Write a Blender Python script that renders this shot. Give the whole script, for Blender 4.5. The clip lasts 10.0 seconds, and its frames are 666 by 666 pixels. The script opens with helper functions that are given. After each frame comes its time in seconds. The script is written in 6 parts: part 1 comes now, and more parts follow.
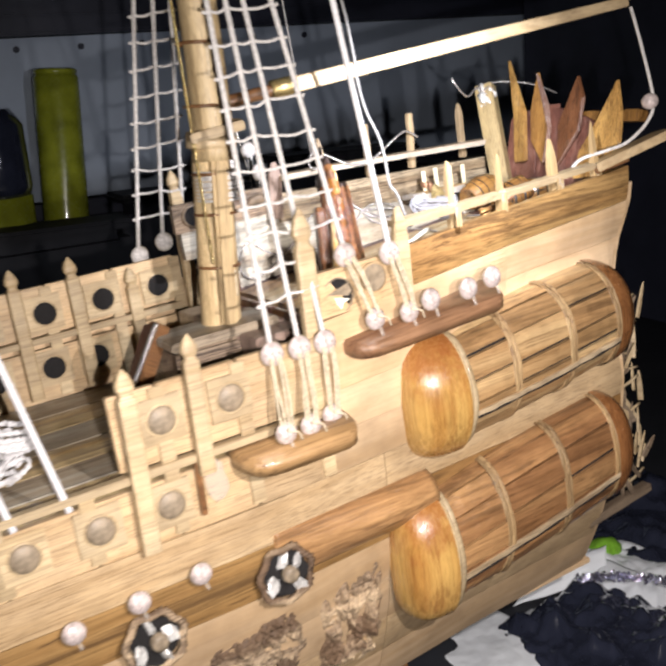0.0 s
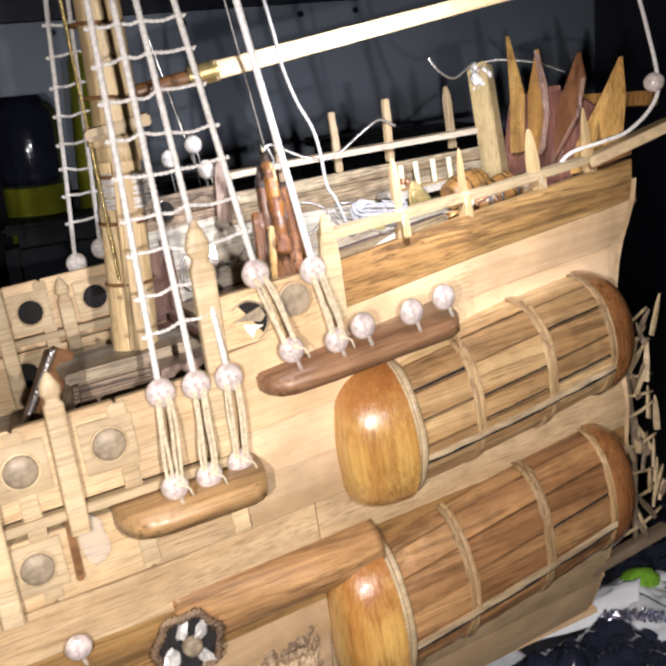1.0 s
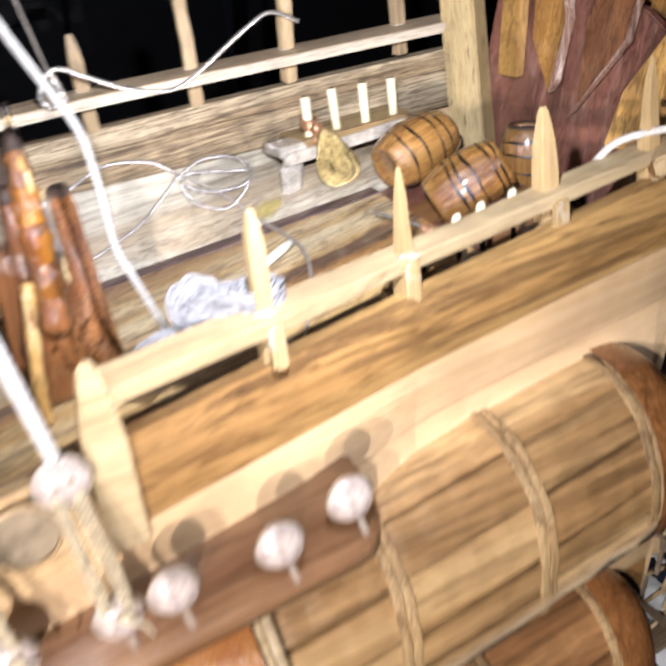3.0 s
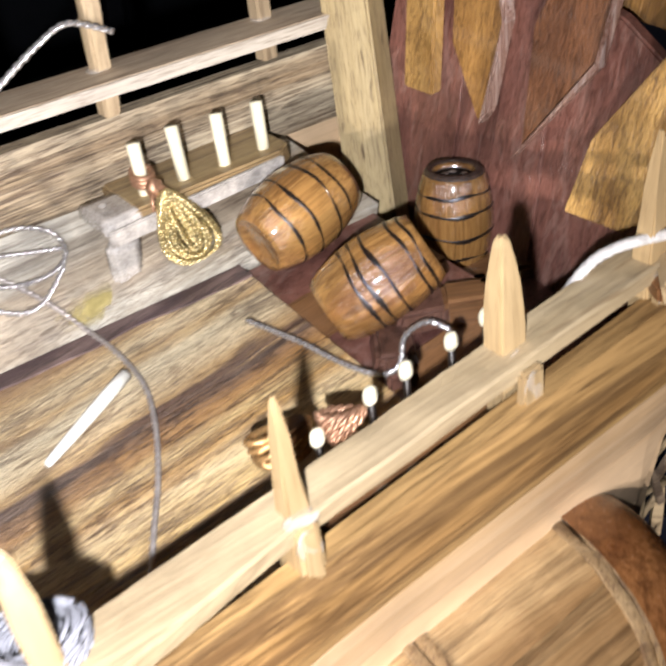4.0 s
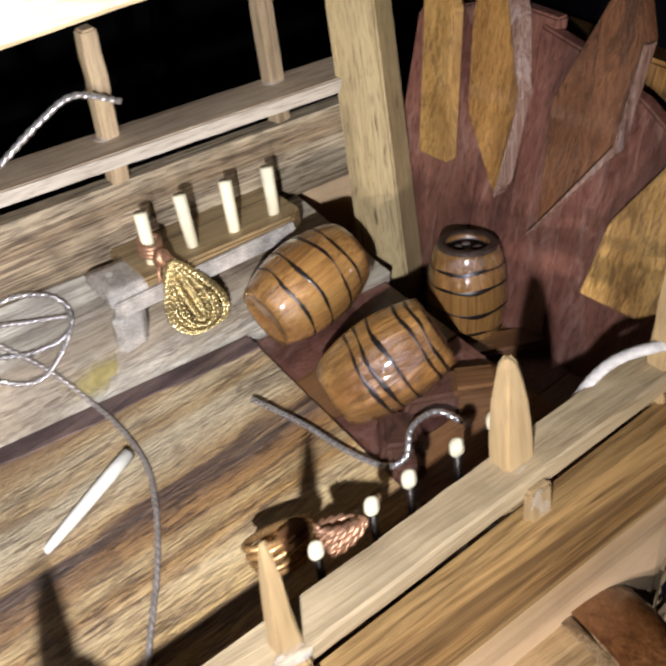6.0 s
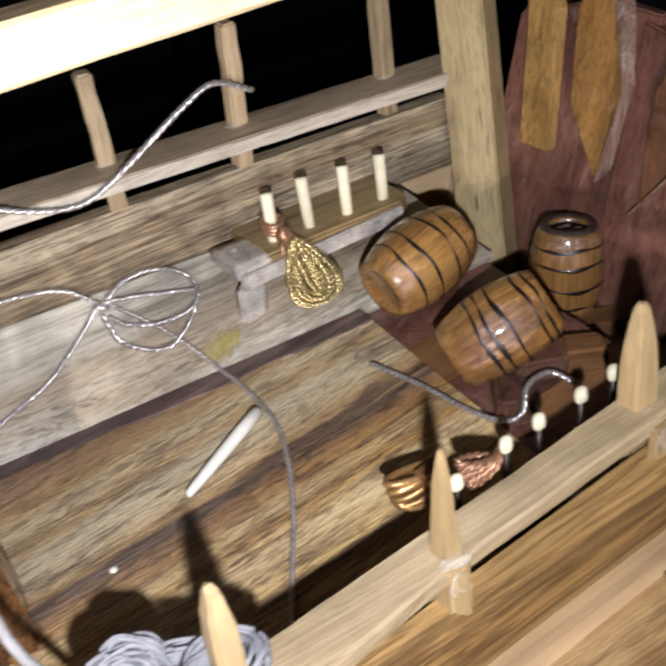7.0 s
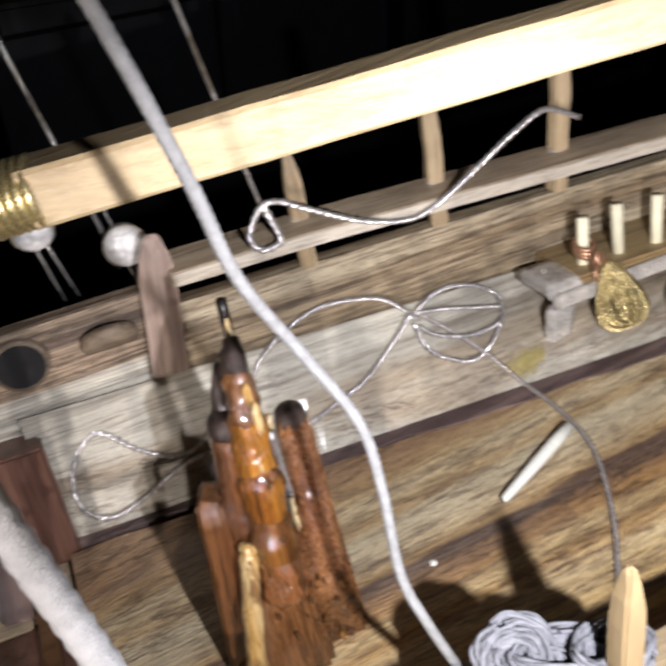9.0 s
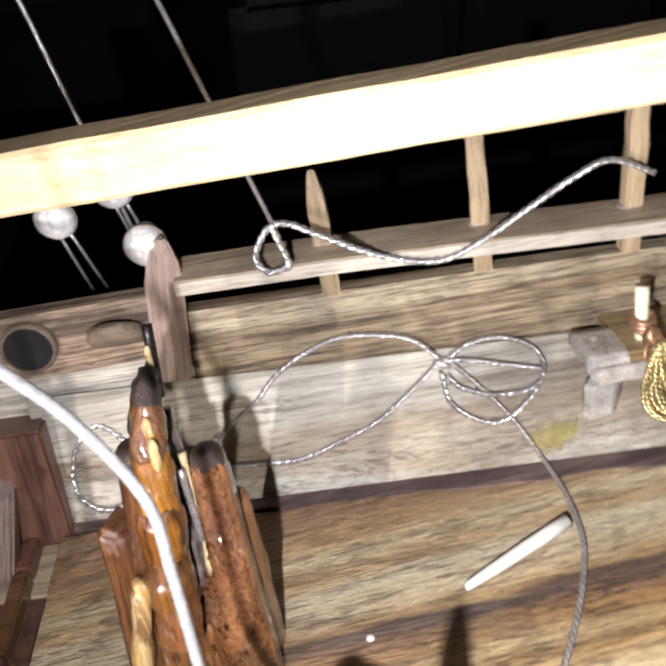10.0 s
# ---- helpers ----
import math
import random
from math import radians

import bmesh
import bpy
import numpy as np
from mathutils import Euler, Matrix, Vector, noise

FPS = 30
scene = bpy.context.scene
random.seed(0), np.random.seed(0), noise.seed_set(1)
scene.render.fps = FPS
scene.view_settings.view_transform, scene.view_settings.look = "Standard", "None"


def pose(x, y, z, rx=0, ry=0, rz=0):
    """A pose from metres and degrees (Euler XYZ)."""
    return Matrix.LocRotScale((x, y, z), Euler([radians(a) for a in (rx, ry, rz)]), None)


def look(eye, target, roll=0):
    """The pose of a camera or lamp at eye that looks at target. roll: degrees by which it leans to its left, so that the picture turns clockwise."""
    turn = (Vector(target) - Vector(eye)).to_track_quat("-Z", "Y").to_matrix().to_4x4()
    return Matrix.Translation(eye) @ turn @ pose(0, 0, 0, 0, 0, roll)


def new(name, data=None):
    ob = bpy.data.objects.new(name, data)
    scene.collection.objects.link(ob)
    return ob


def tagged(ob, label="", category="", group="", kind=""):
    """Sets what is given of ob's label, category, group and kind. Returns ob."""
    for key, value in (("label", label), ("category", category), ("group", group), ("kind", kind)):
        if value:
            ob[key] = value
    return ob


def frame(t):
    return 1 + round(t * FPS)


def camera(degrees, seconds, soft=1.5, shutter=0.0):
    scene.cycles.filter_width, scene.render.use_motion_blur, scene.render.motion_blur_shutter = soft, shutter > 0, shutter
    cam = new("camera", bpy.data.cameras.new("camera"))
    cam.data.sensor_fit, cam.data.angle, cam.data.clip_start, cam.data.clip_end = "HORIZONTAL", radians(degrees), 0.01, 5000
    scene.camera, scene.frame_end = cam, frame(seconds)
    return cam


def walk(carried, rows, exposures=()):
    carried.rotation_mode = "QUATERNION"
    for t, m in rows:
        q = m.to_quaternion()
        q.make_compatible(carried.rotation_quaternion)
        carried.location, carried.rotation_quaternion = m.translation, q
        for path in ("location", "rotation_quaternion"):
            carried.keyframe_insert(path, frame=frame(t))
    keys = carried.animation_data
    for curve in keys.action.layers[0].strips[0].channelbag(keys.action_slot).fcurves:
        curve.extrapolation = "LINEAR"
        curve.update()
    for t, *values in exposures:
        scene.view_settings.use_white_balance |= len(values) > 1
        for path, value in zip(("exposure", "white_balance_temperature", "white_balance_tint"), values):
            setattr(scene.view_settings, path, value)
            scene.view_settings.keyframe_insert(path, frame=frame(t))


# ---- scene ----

cam = camera(38.28, 10.0, soft=2.8, shutter=0.6)
PATH = [
    (0.0, pose(-0.20327, -0.24084, 0.03521, 74.295, 8.206, -31.447)),
    (0.5, pose(-0.16390, -0.23146, 0.03266, 73.673, 8.833, -28.295)),
    (1.0, pose(-0.14086, -0.22324, 0.02958, 73.815, 9.287, -25.859)),
    (1.5, pose(-0.12078, -0.21553, 0.03041, 73.853, 9.418, -23.649)),
    (2.0, pose(-0.10036, -0.18872, 0.03482, 70.804, 7.908, -23.896)),
    (2.2, pose(-0.09273, -0.17187, 0.03471, 68.326, 7.367, -23.692)),
    (3.3, pose(-0.04348, -0.07992, 0.05127, 55.565, 7.133, -30.716)),
    (3.5, pose(-0.03559, -0.06837, 0.05257, 53.745, 7.454, -32.731)),
    (4.0, pose(-0.02222, -0.04840, 0.04727, 51.022, 6.304, -35.228)),
    (4.5, pose(-0.01662, -0.04440, 0.05339, 50.513, 5.666, -36.017)),
    (5.0, pose(-0.01458, -0.04117, 0.05168, 50.835, 5.715, -35.466)),
    (5.2, look((-0.012, -0.040, 0.051), (0.783, 1.299, -1.204), -7.8)),
    (6.3, pose(-0.01943, -0.04446, 0.05397, 51.316, 6.685, -32.836)),
    (6.5, pose(-0.02404, -0.04539, 0.05247, 52.419, 6.251, -32.911)),
    (7.0, pose(-0.03131, -0.04680, 0.05502, 52.682, 6.911, -31.768)),
    (7.5, pose(-0.03892, -0.04367, 0.05534, 53.476, 7.352, -30.388)),
    (8.0, pose(-0.04432, -0.04518, 0.05713, 53.731, 7.646, -29.454)),
    (8.5, pose(-0.05058, -0.04759, 0.05947, 54.611, 8.128, -26.919)),
    (9.0, pose(-0.05164, -0.04412, 0.05797, 56.562, 9.270, -20.808)),
    (9.5, pose(-0.03400, -0.04485, 0.05539, 57.935, 9.941, -12.527)),
    (10.0, pose(-0.01970, -0.04042, 0.05457, 58.261, 8.843, -3.708)),
]
walk(cam, PATH, exposures=[(0.0, 0.58), (1.0, 0.42), (2.0, 0.38), (2.2, 0.4), (3.3, 0.4), (4.0, 0.3), (4.5, 0.08), (5.0, -0.06), (6.5, -0.28), (7.0, -0.46), (8.5, -0.52), (9.3, -0.3), (10.0, -0.08)])

# ---------------------------------------------------------------- light
MM = 0.001


def mm(*p):
    return Vector(p) * MM


world = bpy.data.worlds.new("room_light")
scene.world = world
world.use_nodes = True
world.node_tree.nodes["Background"].inputs["Color"].default_value = (0.55, 0.65, 0.9, 1)
world.node_tree.nodes["Background"].inputs["Strength"].default_value = 0.08

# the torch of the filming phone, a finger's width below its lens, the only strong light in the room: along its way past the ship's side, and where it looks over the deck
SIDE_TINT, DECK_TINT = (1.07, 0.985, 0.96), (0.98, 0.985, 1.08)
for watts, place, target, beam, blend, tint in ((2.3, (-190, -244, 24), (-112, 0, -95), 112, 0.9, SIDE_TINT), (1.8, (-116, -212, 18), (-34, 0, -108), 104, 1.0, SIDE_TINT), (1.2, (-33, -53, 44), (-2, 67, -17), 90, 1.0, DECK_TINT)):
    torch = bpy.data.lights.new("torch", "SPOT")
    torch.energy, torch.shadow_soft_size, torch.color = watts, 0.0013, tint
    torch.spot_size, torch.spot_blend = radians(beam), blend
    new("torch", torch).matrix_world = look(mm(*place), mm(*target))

# ---------------------------------------------------------------- materials


def shader(name):
    m = bpy.data.materials.new(name)
    m.use_nodes = True
    nt = m.node_tree
    return m, nt, nt.nodes["Principled BSDF"]


def node(nt, kind, **inputs):
    n = nt.nodes.new(kind)
    for k, v in inputs.items():
        n.inputs[k.replace("_", " ")].default_value = v
    return n


def ramp(nt, stops):
    r = nt.nodes.new("ShaderNodeValToRGB")
    els = r.color_ramp.elements
    while len(els) < len(stops):
        els.new(0.5)
    for e, (p, c) in zip(els, stops):
        e.position, e.color = p, (*c, 1)
    return r


def wood(name, light, dark, streak=None, axis="x", fine=1500.0, rough=0.55, coat=0.0, relief=0.25, streaks=0.5, band=None, lo=0.32, hi=0.66, grain=0.8, flecks=0.5, ticks=0.0, bands=None, lines=0.0, line_scale=0.2):
    """Wood with grain along one axis: broad figure, bands, long dark streaks, short pores, fine fibres, a shift of tone from piece to piece."""
    m, nt, b = shader(name)
    L = nt.links.new
    co, info = nt.nodes.new("ShaderNodeTexCoord"), nt.nodes.new("ShaderNodeObjectInfo")
    off = nt.nodes.new("ShaderNodeVectorMath")
    off.operation = "MULTIPLY_ADD"
    off.inputs[1].default_value = (0.37, 0.61, 0.83)
    L(info.outputs["Random"], off.inputs[0])
    L(co.outputs["Object"], off.inputs[2])
    # the grain wanders a little from side to side
    wob = node(nt, "ShaderNodeTexNoise", Scale=28.0, Detail=2.0)
    L(off.outputs[0], wob.inputs["Vector"])
    bend = nt.nodes.new("ShaderNodeVectorMath")
    bend.operation = "MULTIPLY_ADD"
    bend.inputs[1].default_value = (0.0015, 0.0015, 0.0015)
    L(wob.outputs["Color"], bend.inputs[0])
    L(off.outputs[0], bend.inputs[2])

    def stretched(k):
        s = {"x": (k, 1, 1), "y": (1, k, 1), "z": (1, 1, k)}[axis]
        mp = nt.nodes.new("ShaderNodeMapping")
        mp.inputs["Scale"].default_value = s
        L(bend.outputs[0], mp.inputs["Vector"])
        return mp.outputs[0]

    def noise_at(vec, scale, detail=4.0, roughness=0.6, distortion=0.0):
        n = node(nt, "ShaderNodeTexNoise", Scale=scale, Detail=detail, Roughness=roughness, Distortion=distortion)
        L(vec, n.inputs["Vector"])
        return n.outputs["Fac"]

    def mixed(fac, a, c, blend="MIX"):
        x = nt.nodes.new("ShaderNodeMix")
        x.data_type, x.blend_type = "RGBA", blend
        for value, slot in ((fac, 0), (a, 6), (c, 7)):
            if isinstance(value, bpy.types.NodeSocket):
                L(value, x.inputs[slot])
            else:
                x.inputs[slot].default_value = value if slot == 0 else (*value, 1)
        return x.outputs[2]

    def steps(fac, stops):
        r = ramp(nt, stops)
        L(fac, r.inputs["Fac"])
        return r.outputs[0]

    long, mid, short = stretched(0.02), stretched(0.035), stretched(0.09)
    fig = noise_at(long, fine * 0.16, 5.0, 0.62, 0.5)
    fib = noise_at(mid, fine * 2.6, 4.0, 0.7)
    stn = noise_at(off.outputs[0], 60.0, 4.0, 0.6)
    mean = tuple((p + q) / 2 for p, q in zip(light, dark))
    last = steps(fig, [(lo, dark), ((lo + hi) / 2, mean), (hi, light)])
    if bands:
        # broad boards of different tone side by side, given across the deck in millimetres, with wandering edges
        wide = noise_at(stretched(0.12), 90.0, 3.0, 0.6)
        thin = noise_at(stretched(0.05), 700.0, 4.0, 0.65)
        sep, sway = nt.nodes.new("ShaderNodeSeparateXYZ"), nt.nodes.new("ShaderNodeMath")
        L(co.outputs["Object"], sep.inputs[0])
        sway.operation = "MULTIPLY_ADD"
        sway.inputs[1].default_value = 0.006
        L(wide, sway.inputs[0])
        L(sep.outputs["Y"], sway.inputs[2])
        fine_sway = nt.nodes.new("ShaderNodeMath")
        fine_sway.operation = "MULTIPLY_ADD"
        fine_sway.inputs[1].default_value = 0.003
        L(thin, fine_sway.inputs[0])
        L(sway.outputs[0], fine_sway.inputs[2])
        unit = nt.nodes.new("ShaderNodeMapRange")
        unit.inputs[1].default_value, unit.inputs[2].default_value = 0.0045, 0.0645
        L(fine_sway.outputs[0], unit.inputs[0])
        last = mixed(0.85, last, steps(unit.outputs[0], [(p / 60.0, c) for p, c in bands]))
    if band:
        rb = steps(noise_at(long, fine * 0.07, 3.0, 0.55, 0.4), [(0.45, (0, 0, 0)), (0.55, (0.9, 0.9, 0.9))])
        last = mixed(rb, last, band)
    fibres = steps(fib, [(0.30, (0.34, 0.29, 0.25)), (0.52, (1, 1, 1)), (0.8, (1.14, 1.12, 1.08))])
    last = mixed(grain, last, fibres, "MULTIPLY")
    if streak:
        k = nt.nodes.new("ShaderNodeMath")
        k.operation = "MULTIPLY"
        k.inputs[1].default_value = streaks
        L(steps(noise_at(long, fine * 0.42, 6.0, 0.72, 0.7), [(0.53, (0, 0, 0)), (0.60, (1, 1, 1))]), k.inputs[0])
        last = mixed(k.outputs[0], last, streak)
        q = nt.nodes.new("ShaderNodeMath")
        q.operation = "MULTIPLY"
        q.inputs[1].default_value = flecks
        L(steps(noise_at(short, fine * 1.1, 3.0, 0.6), [(0.62, (0, 0, 0)), (0.70, (1, 1, 1))]), q.inputs[0])
        last = mixed(q.outputs[0], last, streak)
    if ticks:
        marks = steps(noise_at(stretched(0.07), fine * 3.4, 3.0, 0.62), [(0.40, (0.26, 0.20, 0.17)), (0.47, (1, 1, 1))])
        last = mixed(ticks, last, marks, "MULTIPLY")
    if lines:
        # thin dark growth lines that come and go
        ring = steps(noise_at(stretched(0.025), fine * line_scale, 6.0, 0.62, 0.4), [(0.385, (1, 1, 1)), (0.41, (0.22, 0.155, 0.12)), (0.425, (1, 1, 1)), (0.47, (1, 1, 1)), (0.50, (0.15, 0.10, 0.08)), (0.52, (1, 1, 1)), (0.58, (1, 1, 1)), (0.60, (0.26, 0.18, 0.14)), (0.62, (1, 1, 1))])
        come = nt.nodes.new("ShaderNodeMath")
        come.operation = "MULTIPLY"
        come.inputs[1].default_value = lines
        L(steps(noise_at(stretched(0.12), fine * 0.22, 3.0, 0.6), [(0.40, (0.1, 0.1, 0.1)), (0.56, (1, 1, 1))]), come.inputs[0])
        last = mixed(come.outputs[0], last, ring, "MULTIPLY")
    last = mixed(0.8, last, steps(stn, [(0.3, (0.70, 0.68, 0.67)), (0.65, (1.08, 1.07, 1.05))]), "MULTIPLY")
    tone = nt.nodes.new("ShaderNodeMapRange")
    tone.inputs[3].default_value, tone.inputs[4].default_value = 0.8, 1.15
    L(info.outputs["Random"], tone.inputs[0])
    hs = nt.nodes.new("ShaderNodeHueSaturation")
    L(tone.outputs[0], hs.inputs["Value"])
    L(last, hs.inputs["Color"])
    L(hs.outputs[0], b.inputs["Base Color"])
    rr = nt.nodes.new("ShaderNodeMapRange")
    rr.inputs[3].default_value, rr.inputs[4].default_value = max(rough - 0.15, 0.04), min(rough + 0.2, 1)
    L(fib, rr.inputs[0])
    L(rr.outputs[0], b.inputs["Roughness"])
    both = nt.nodes.new("ShaderNodeMath")
    both.operation = "ADD"
    L(fib, both.inputs[0])
    L(fig, both.inputs[1])
    bp = node(nt, "ShaderNodeBump", Strength=relief, Distance=0.0004)
    L(both.outputs[0], bp.inputs["Height"])
    L(bp.outputs[0], b.inputs["Normal"])
    b.inputs["Coat Weight"].default_value = coat
    b.inputs["Coat Roughness"].default_value = 0.08
    return m


def plain(name, color, rough=0.5, metal=0.0, coat=0.0, scale=300.0, vary=0.25, relief=0.2, alpha=0.0, film=0.0):
    """A plain surface with blotches at two scales and fine relief."""
    m, nt, b = shader(name)
    L = nt.links.new
    co, info = nt.nodes.new("ShaderNodeTexCoord"), nt.nodes.new("ShaderNodeObjectInfo")
    a = node(nt, "ShaderNodeTexNoise", Scale=scale, Detail=4.0, Roughness=0.6)
    c = node(nt, "ShaderNodeTexNoise", Scale=scale * 7, Detail=3.0)
    L(co.outputs["Object"], a.inputs["Vector"])
    L(co.outputs["Object"], c.inputs["Vector"])
    lo, hi = tuple(v * (1 - vary) for v in color), tuple(min(v * (1 + vary), 1) for v in color)
    r = ramp(nt, [(0.3, lo), (0.7, hi)])
    L(a.outputs["Fac"], r.inputs["Fac"])
    L(r.outputs[0], b.inputs["Base Color"])
    rr = nt.nodes.new("ShaderNodeMapRange")
    rr.inputs[3].default_value, rr.inputs[4].default_value = max(rough - 0.1, 0.03), min(rough + 0.12, 1)
    L(c.outputs["Fac"], rr.inputs[0])
    L(rr.outputs[0], b.inputs["Roughness"])
    bp = node(nt, "ShaderNodeBump", Strength=relief, Distance=0.0003)
    L(c.outputs["Fac"], bp.inputs["Height"])
    L(bp.outputs[0], b.inputs["Normal"])
    b.inputs["Metallic"].default_value = metal
    b.inputs["Coat Weight"].default_value = coat
    b.inputs["Coat Roughness"].default_value = 0.06
    if film:
        b.inputs["Alpha"].default_value = film
    if alpha:
        b.inputs["Transmission Weight"].default_value = alpha
        b.inputs["IOR"].default_value = 1.3
    return m


def red_stain(m, level, color):
    """A blotchy reddish stain of thick varnish on the upper end of a thing."""
    nt = m.node_tree
    b = nt.nodes["Principled BSDF"]
    was = b.inputs["Base Color"].links[0].from_socket
    co, sep = nt.nodes.new("ShaderNodeTexCoord"), nt.nodes.new("ShaderNodeSeparateXYZ")
    blot, total = node(nt, "ShaderNodeTexNoise", Scale=170.0, Detail=4.0, Roughness=0.65), nt.nodes.new("ShaderNodeMath")
    nt.links.new(co.outputs["Generated"], sep.inputs[0])
    nt.links.new(co.outputs["Object"], blot.inputs["Vector"])
    total.operation = "MULTIPLY_ADD"
    total.inputs[1].default_value = 0.9
    nt.links.new(blot.outputs["Fac"], total.inputs[0])
    nt.links.new(sep.outputs["Z"], total.inputs[2])
    lower = nt.nodes.new("ShaderNodeMath")
    lower.operation = "SUBTRACT"
    lower.inputs[1].default_value = level
    nt.links.new(total.outputs[0], lower.inputs[0])
    edge_ramp = ramp(nt, [(0.0, (0, 0, 0)), (0.28, (0.62, 0.62, 0.62))])
    nt.links.new(lower.outputs[0], edge_ramp.inputs["Fac"])
    mix = nt.nodes.new("ShaderNodeMix")
    mix.data_type = "RGBA"
    mix.inputs[7].default_value = (*color, 1)
    nt.links.new(edge_ramp.outputs[0], mix.inputs[0])
    nt.links.new(was, mix.inputs[6])
    nt.links.new(mix.outputs[2], b.inputs["Base Color"])


DECK_BANDS = [(0, (0.707, 0.540, 0.259)), (4, (0.593, 0.378, 0.125)), (6, (0.752, 0.583, 0.307)), (11, (0.730, 0.540, 0.259)), (13, (0.479, 0.248, 0.067)), (15, (0.684, 0.454, 0.163)), (17.5, (0.296, 0.146, 0.043)), (19, (0.684, 0.464, 0.182)), (24, (0.775, 0.594, 0.317)), (27, (0.570, 0.324, 0.096)), (29, (0.707, 0.508, 0.230)), (32, (0.456, 0.238, 0.072)), (34.2, (0.274, 0.140, 0.058)), (34.9, (0.097, 0.049, 0.034)), (35.9, (0.108, 0.054, 0.038)), (36.6, (0.547, 0.356, 0.154)), (40, (0.775, 0.626, 0.384)), (44, (0.780, 0.670, 0.442)), (46.5, (0.593, 0.400, 0.182)), (49, (0.752, 0.605, 0.365)), (52, (0.524, 0.346, 0.154)), (56, (0.342, 0.205, 0.106))]
deck_wood = wood("weathered_deck_wood", (0.60, 0.51, 0.37), (0.35, 0.235, 0.125), (0.12, 0.07, 0.045), fine=1000, rough=0.42, coat=0.4, relief=1.0, streaks=0.55, lo=0.42, hi=0.54, grain=0.38, flecks=0.3, ticks=0.48, bands=DECK_BANDS, lines=0.85, line_scale=0.2)
caulk = wood("dark_seam_strip", (0.20, 0.135, 0.12), (0.075, 0.044, 0.045), (0.03, 0.018, 0.02), fine=1100, rough=0.45, coat=0.25, relief=0.8, streaks=0.7, lo=0.4, hi=0.6)
grey_wood = wood("grey_board_wood", (0.526, 0.498, 0.417), (0.329, 0.287, 0.220), (0.132, 0.099, 0.075), fine=1000, rough=0.5, coat=0.15, relief=0.7, streaks=0.35, band=(0.367, 0.296, 0.206), lo=0.40, hi=0.56, grain=0.6, flecks=0.12, ticks=0.2, lines=0.7, line_scale=0.2)
far_rail_wood = wood("greyish_rail_wood", (0.635, 0.506, 0.354), (0.408, 0.310, 0.202), (0.211, 0.136, 0.078), fine=1200, rough=0.55, coat=0.1, relief=0.5, streaks=0.5, lines=0.5, line_scale=0.2)
far_post_wood = wood("greyish_post_wood", (0.454, 0.352, 0.219), (0.284, 0.205, 0.116), (0.148, 0.090, 0.048), axis="z", fine=1200, rough=0.5, coat=0.15, relief=0.5, streaks=0.5)
rail_wood = wood("pale_rail_wood", (0.55, 0.44, 0.275), (0.42, 0.315, 0.175), (0.24, 0.15, 0.07), fine=600, rough=0.5, coat=0.12, relief=0.3, streaks=0.2, lo=0.36, hi=0.62, grain=0.35, flecks=0.45, lines=0.35)
post_wood = wood("pale_post_wood", (0.440, 0.325, 0.173), (0.320, 0.220, 0.105), (0.240, 0.150, 0.068), axis="z", fine=800, rough=0.5, coat=0.15, relief=0.15, streaks=0.15, grain=0.35, flecks=0.2)
big_post_wood = wood("speckled_post_wood", (0.409, 0.328, 0.174), (0.333, 0.252, 0.120), (0.104, 0.065, 0.026), axis="z", fine=1300, rough=0.45, coat=0.2, streaks=0.3, grain=0.45, flecks=1.0, ticks=0.5)
hull_wood = wood("hull_plank_wood", (0.634, 0.470, 0.298), (0.538, 0.374, 0.211), (0.403, 0.250, 0.115), fine=420, rough=0.42, coat=0.2, relief=0.12, streaks=0.25, lo=0.36, hi=0.62, grain=0.16, flecks=0.06, lines=0.1, line_scale=0.2)
lit_edge_wood = wood("painted_lit_edge", (0.64, 0.51, 0.34), (0.48, 0.355, 0.21), (0.22, 0.14, 0.08), fine=500, rough=0.4, coat=0.3, relief=0.5, streaks=0.5, flecks=0.4)
tan_channel = wood("tan_channel_wood", (0.50, 0.32, 0.15), (0.36, 0.21, 0.088), (0.16, 0.08, 0.035), fine=500, rough=0.35, coat=0.5, relief=0.4, streaks=0.4, flecks=0.3)
channel_wood = wood("pinkish_brown_channel_wood", (0.33, 0.185, 0.10), (0.20, 0.10, 0.052), (0.09, 0.042, 0.025), fine=600, rough=0.35, coat=0.5, relief=0.5, streaks=0.5, flecks=0.3)
dull_wire = plain("dull_grey_brown_wire", (0.36, 0.32, 0.29), 0.38, metal=0.45, scale=900, vary=0.3)
orange_wood = wood("orange_strake_wood", (0.399, 0.255, 0.102), (0.289, 0.166, 0.060), (0.060, 0.030, 0.014), fine=360, rough=0.42, coat=0.25, relief=0.4, streaks=0.65, band=(0.255, 0.140, 0.051), lo=0.40, hi=0.60, grain=0.45, flecks=0.9, ticks=0.15, lines=0.65, line_scale=0.3)
pale_hull_wood = wood("pale_bulwark_wood", (0.6, 0.45, 0.27), (0.46, 0.32, 0.17), (0.44, 0.3, 0.15), fine=900, rough=0.5, coat=0.15, streaks=0.25)
slat_wood = wood("gallery_slat_wood", (0.58, 0.41, 0.21), (0.34, 0.205, 0.09), (0.10, 0.055, 0.026), fine=420, rough=0.34, coat=0.45, relief=1.0, streaks=0.5, band=(0.37, 0.22, 0.098), lo=0.38, hi=0.6, grain=0.6, flecks=0.5, ticks=0.12, lines=0.45)
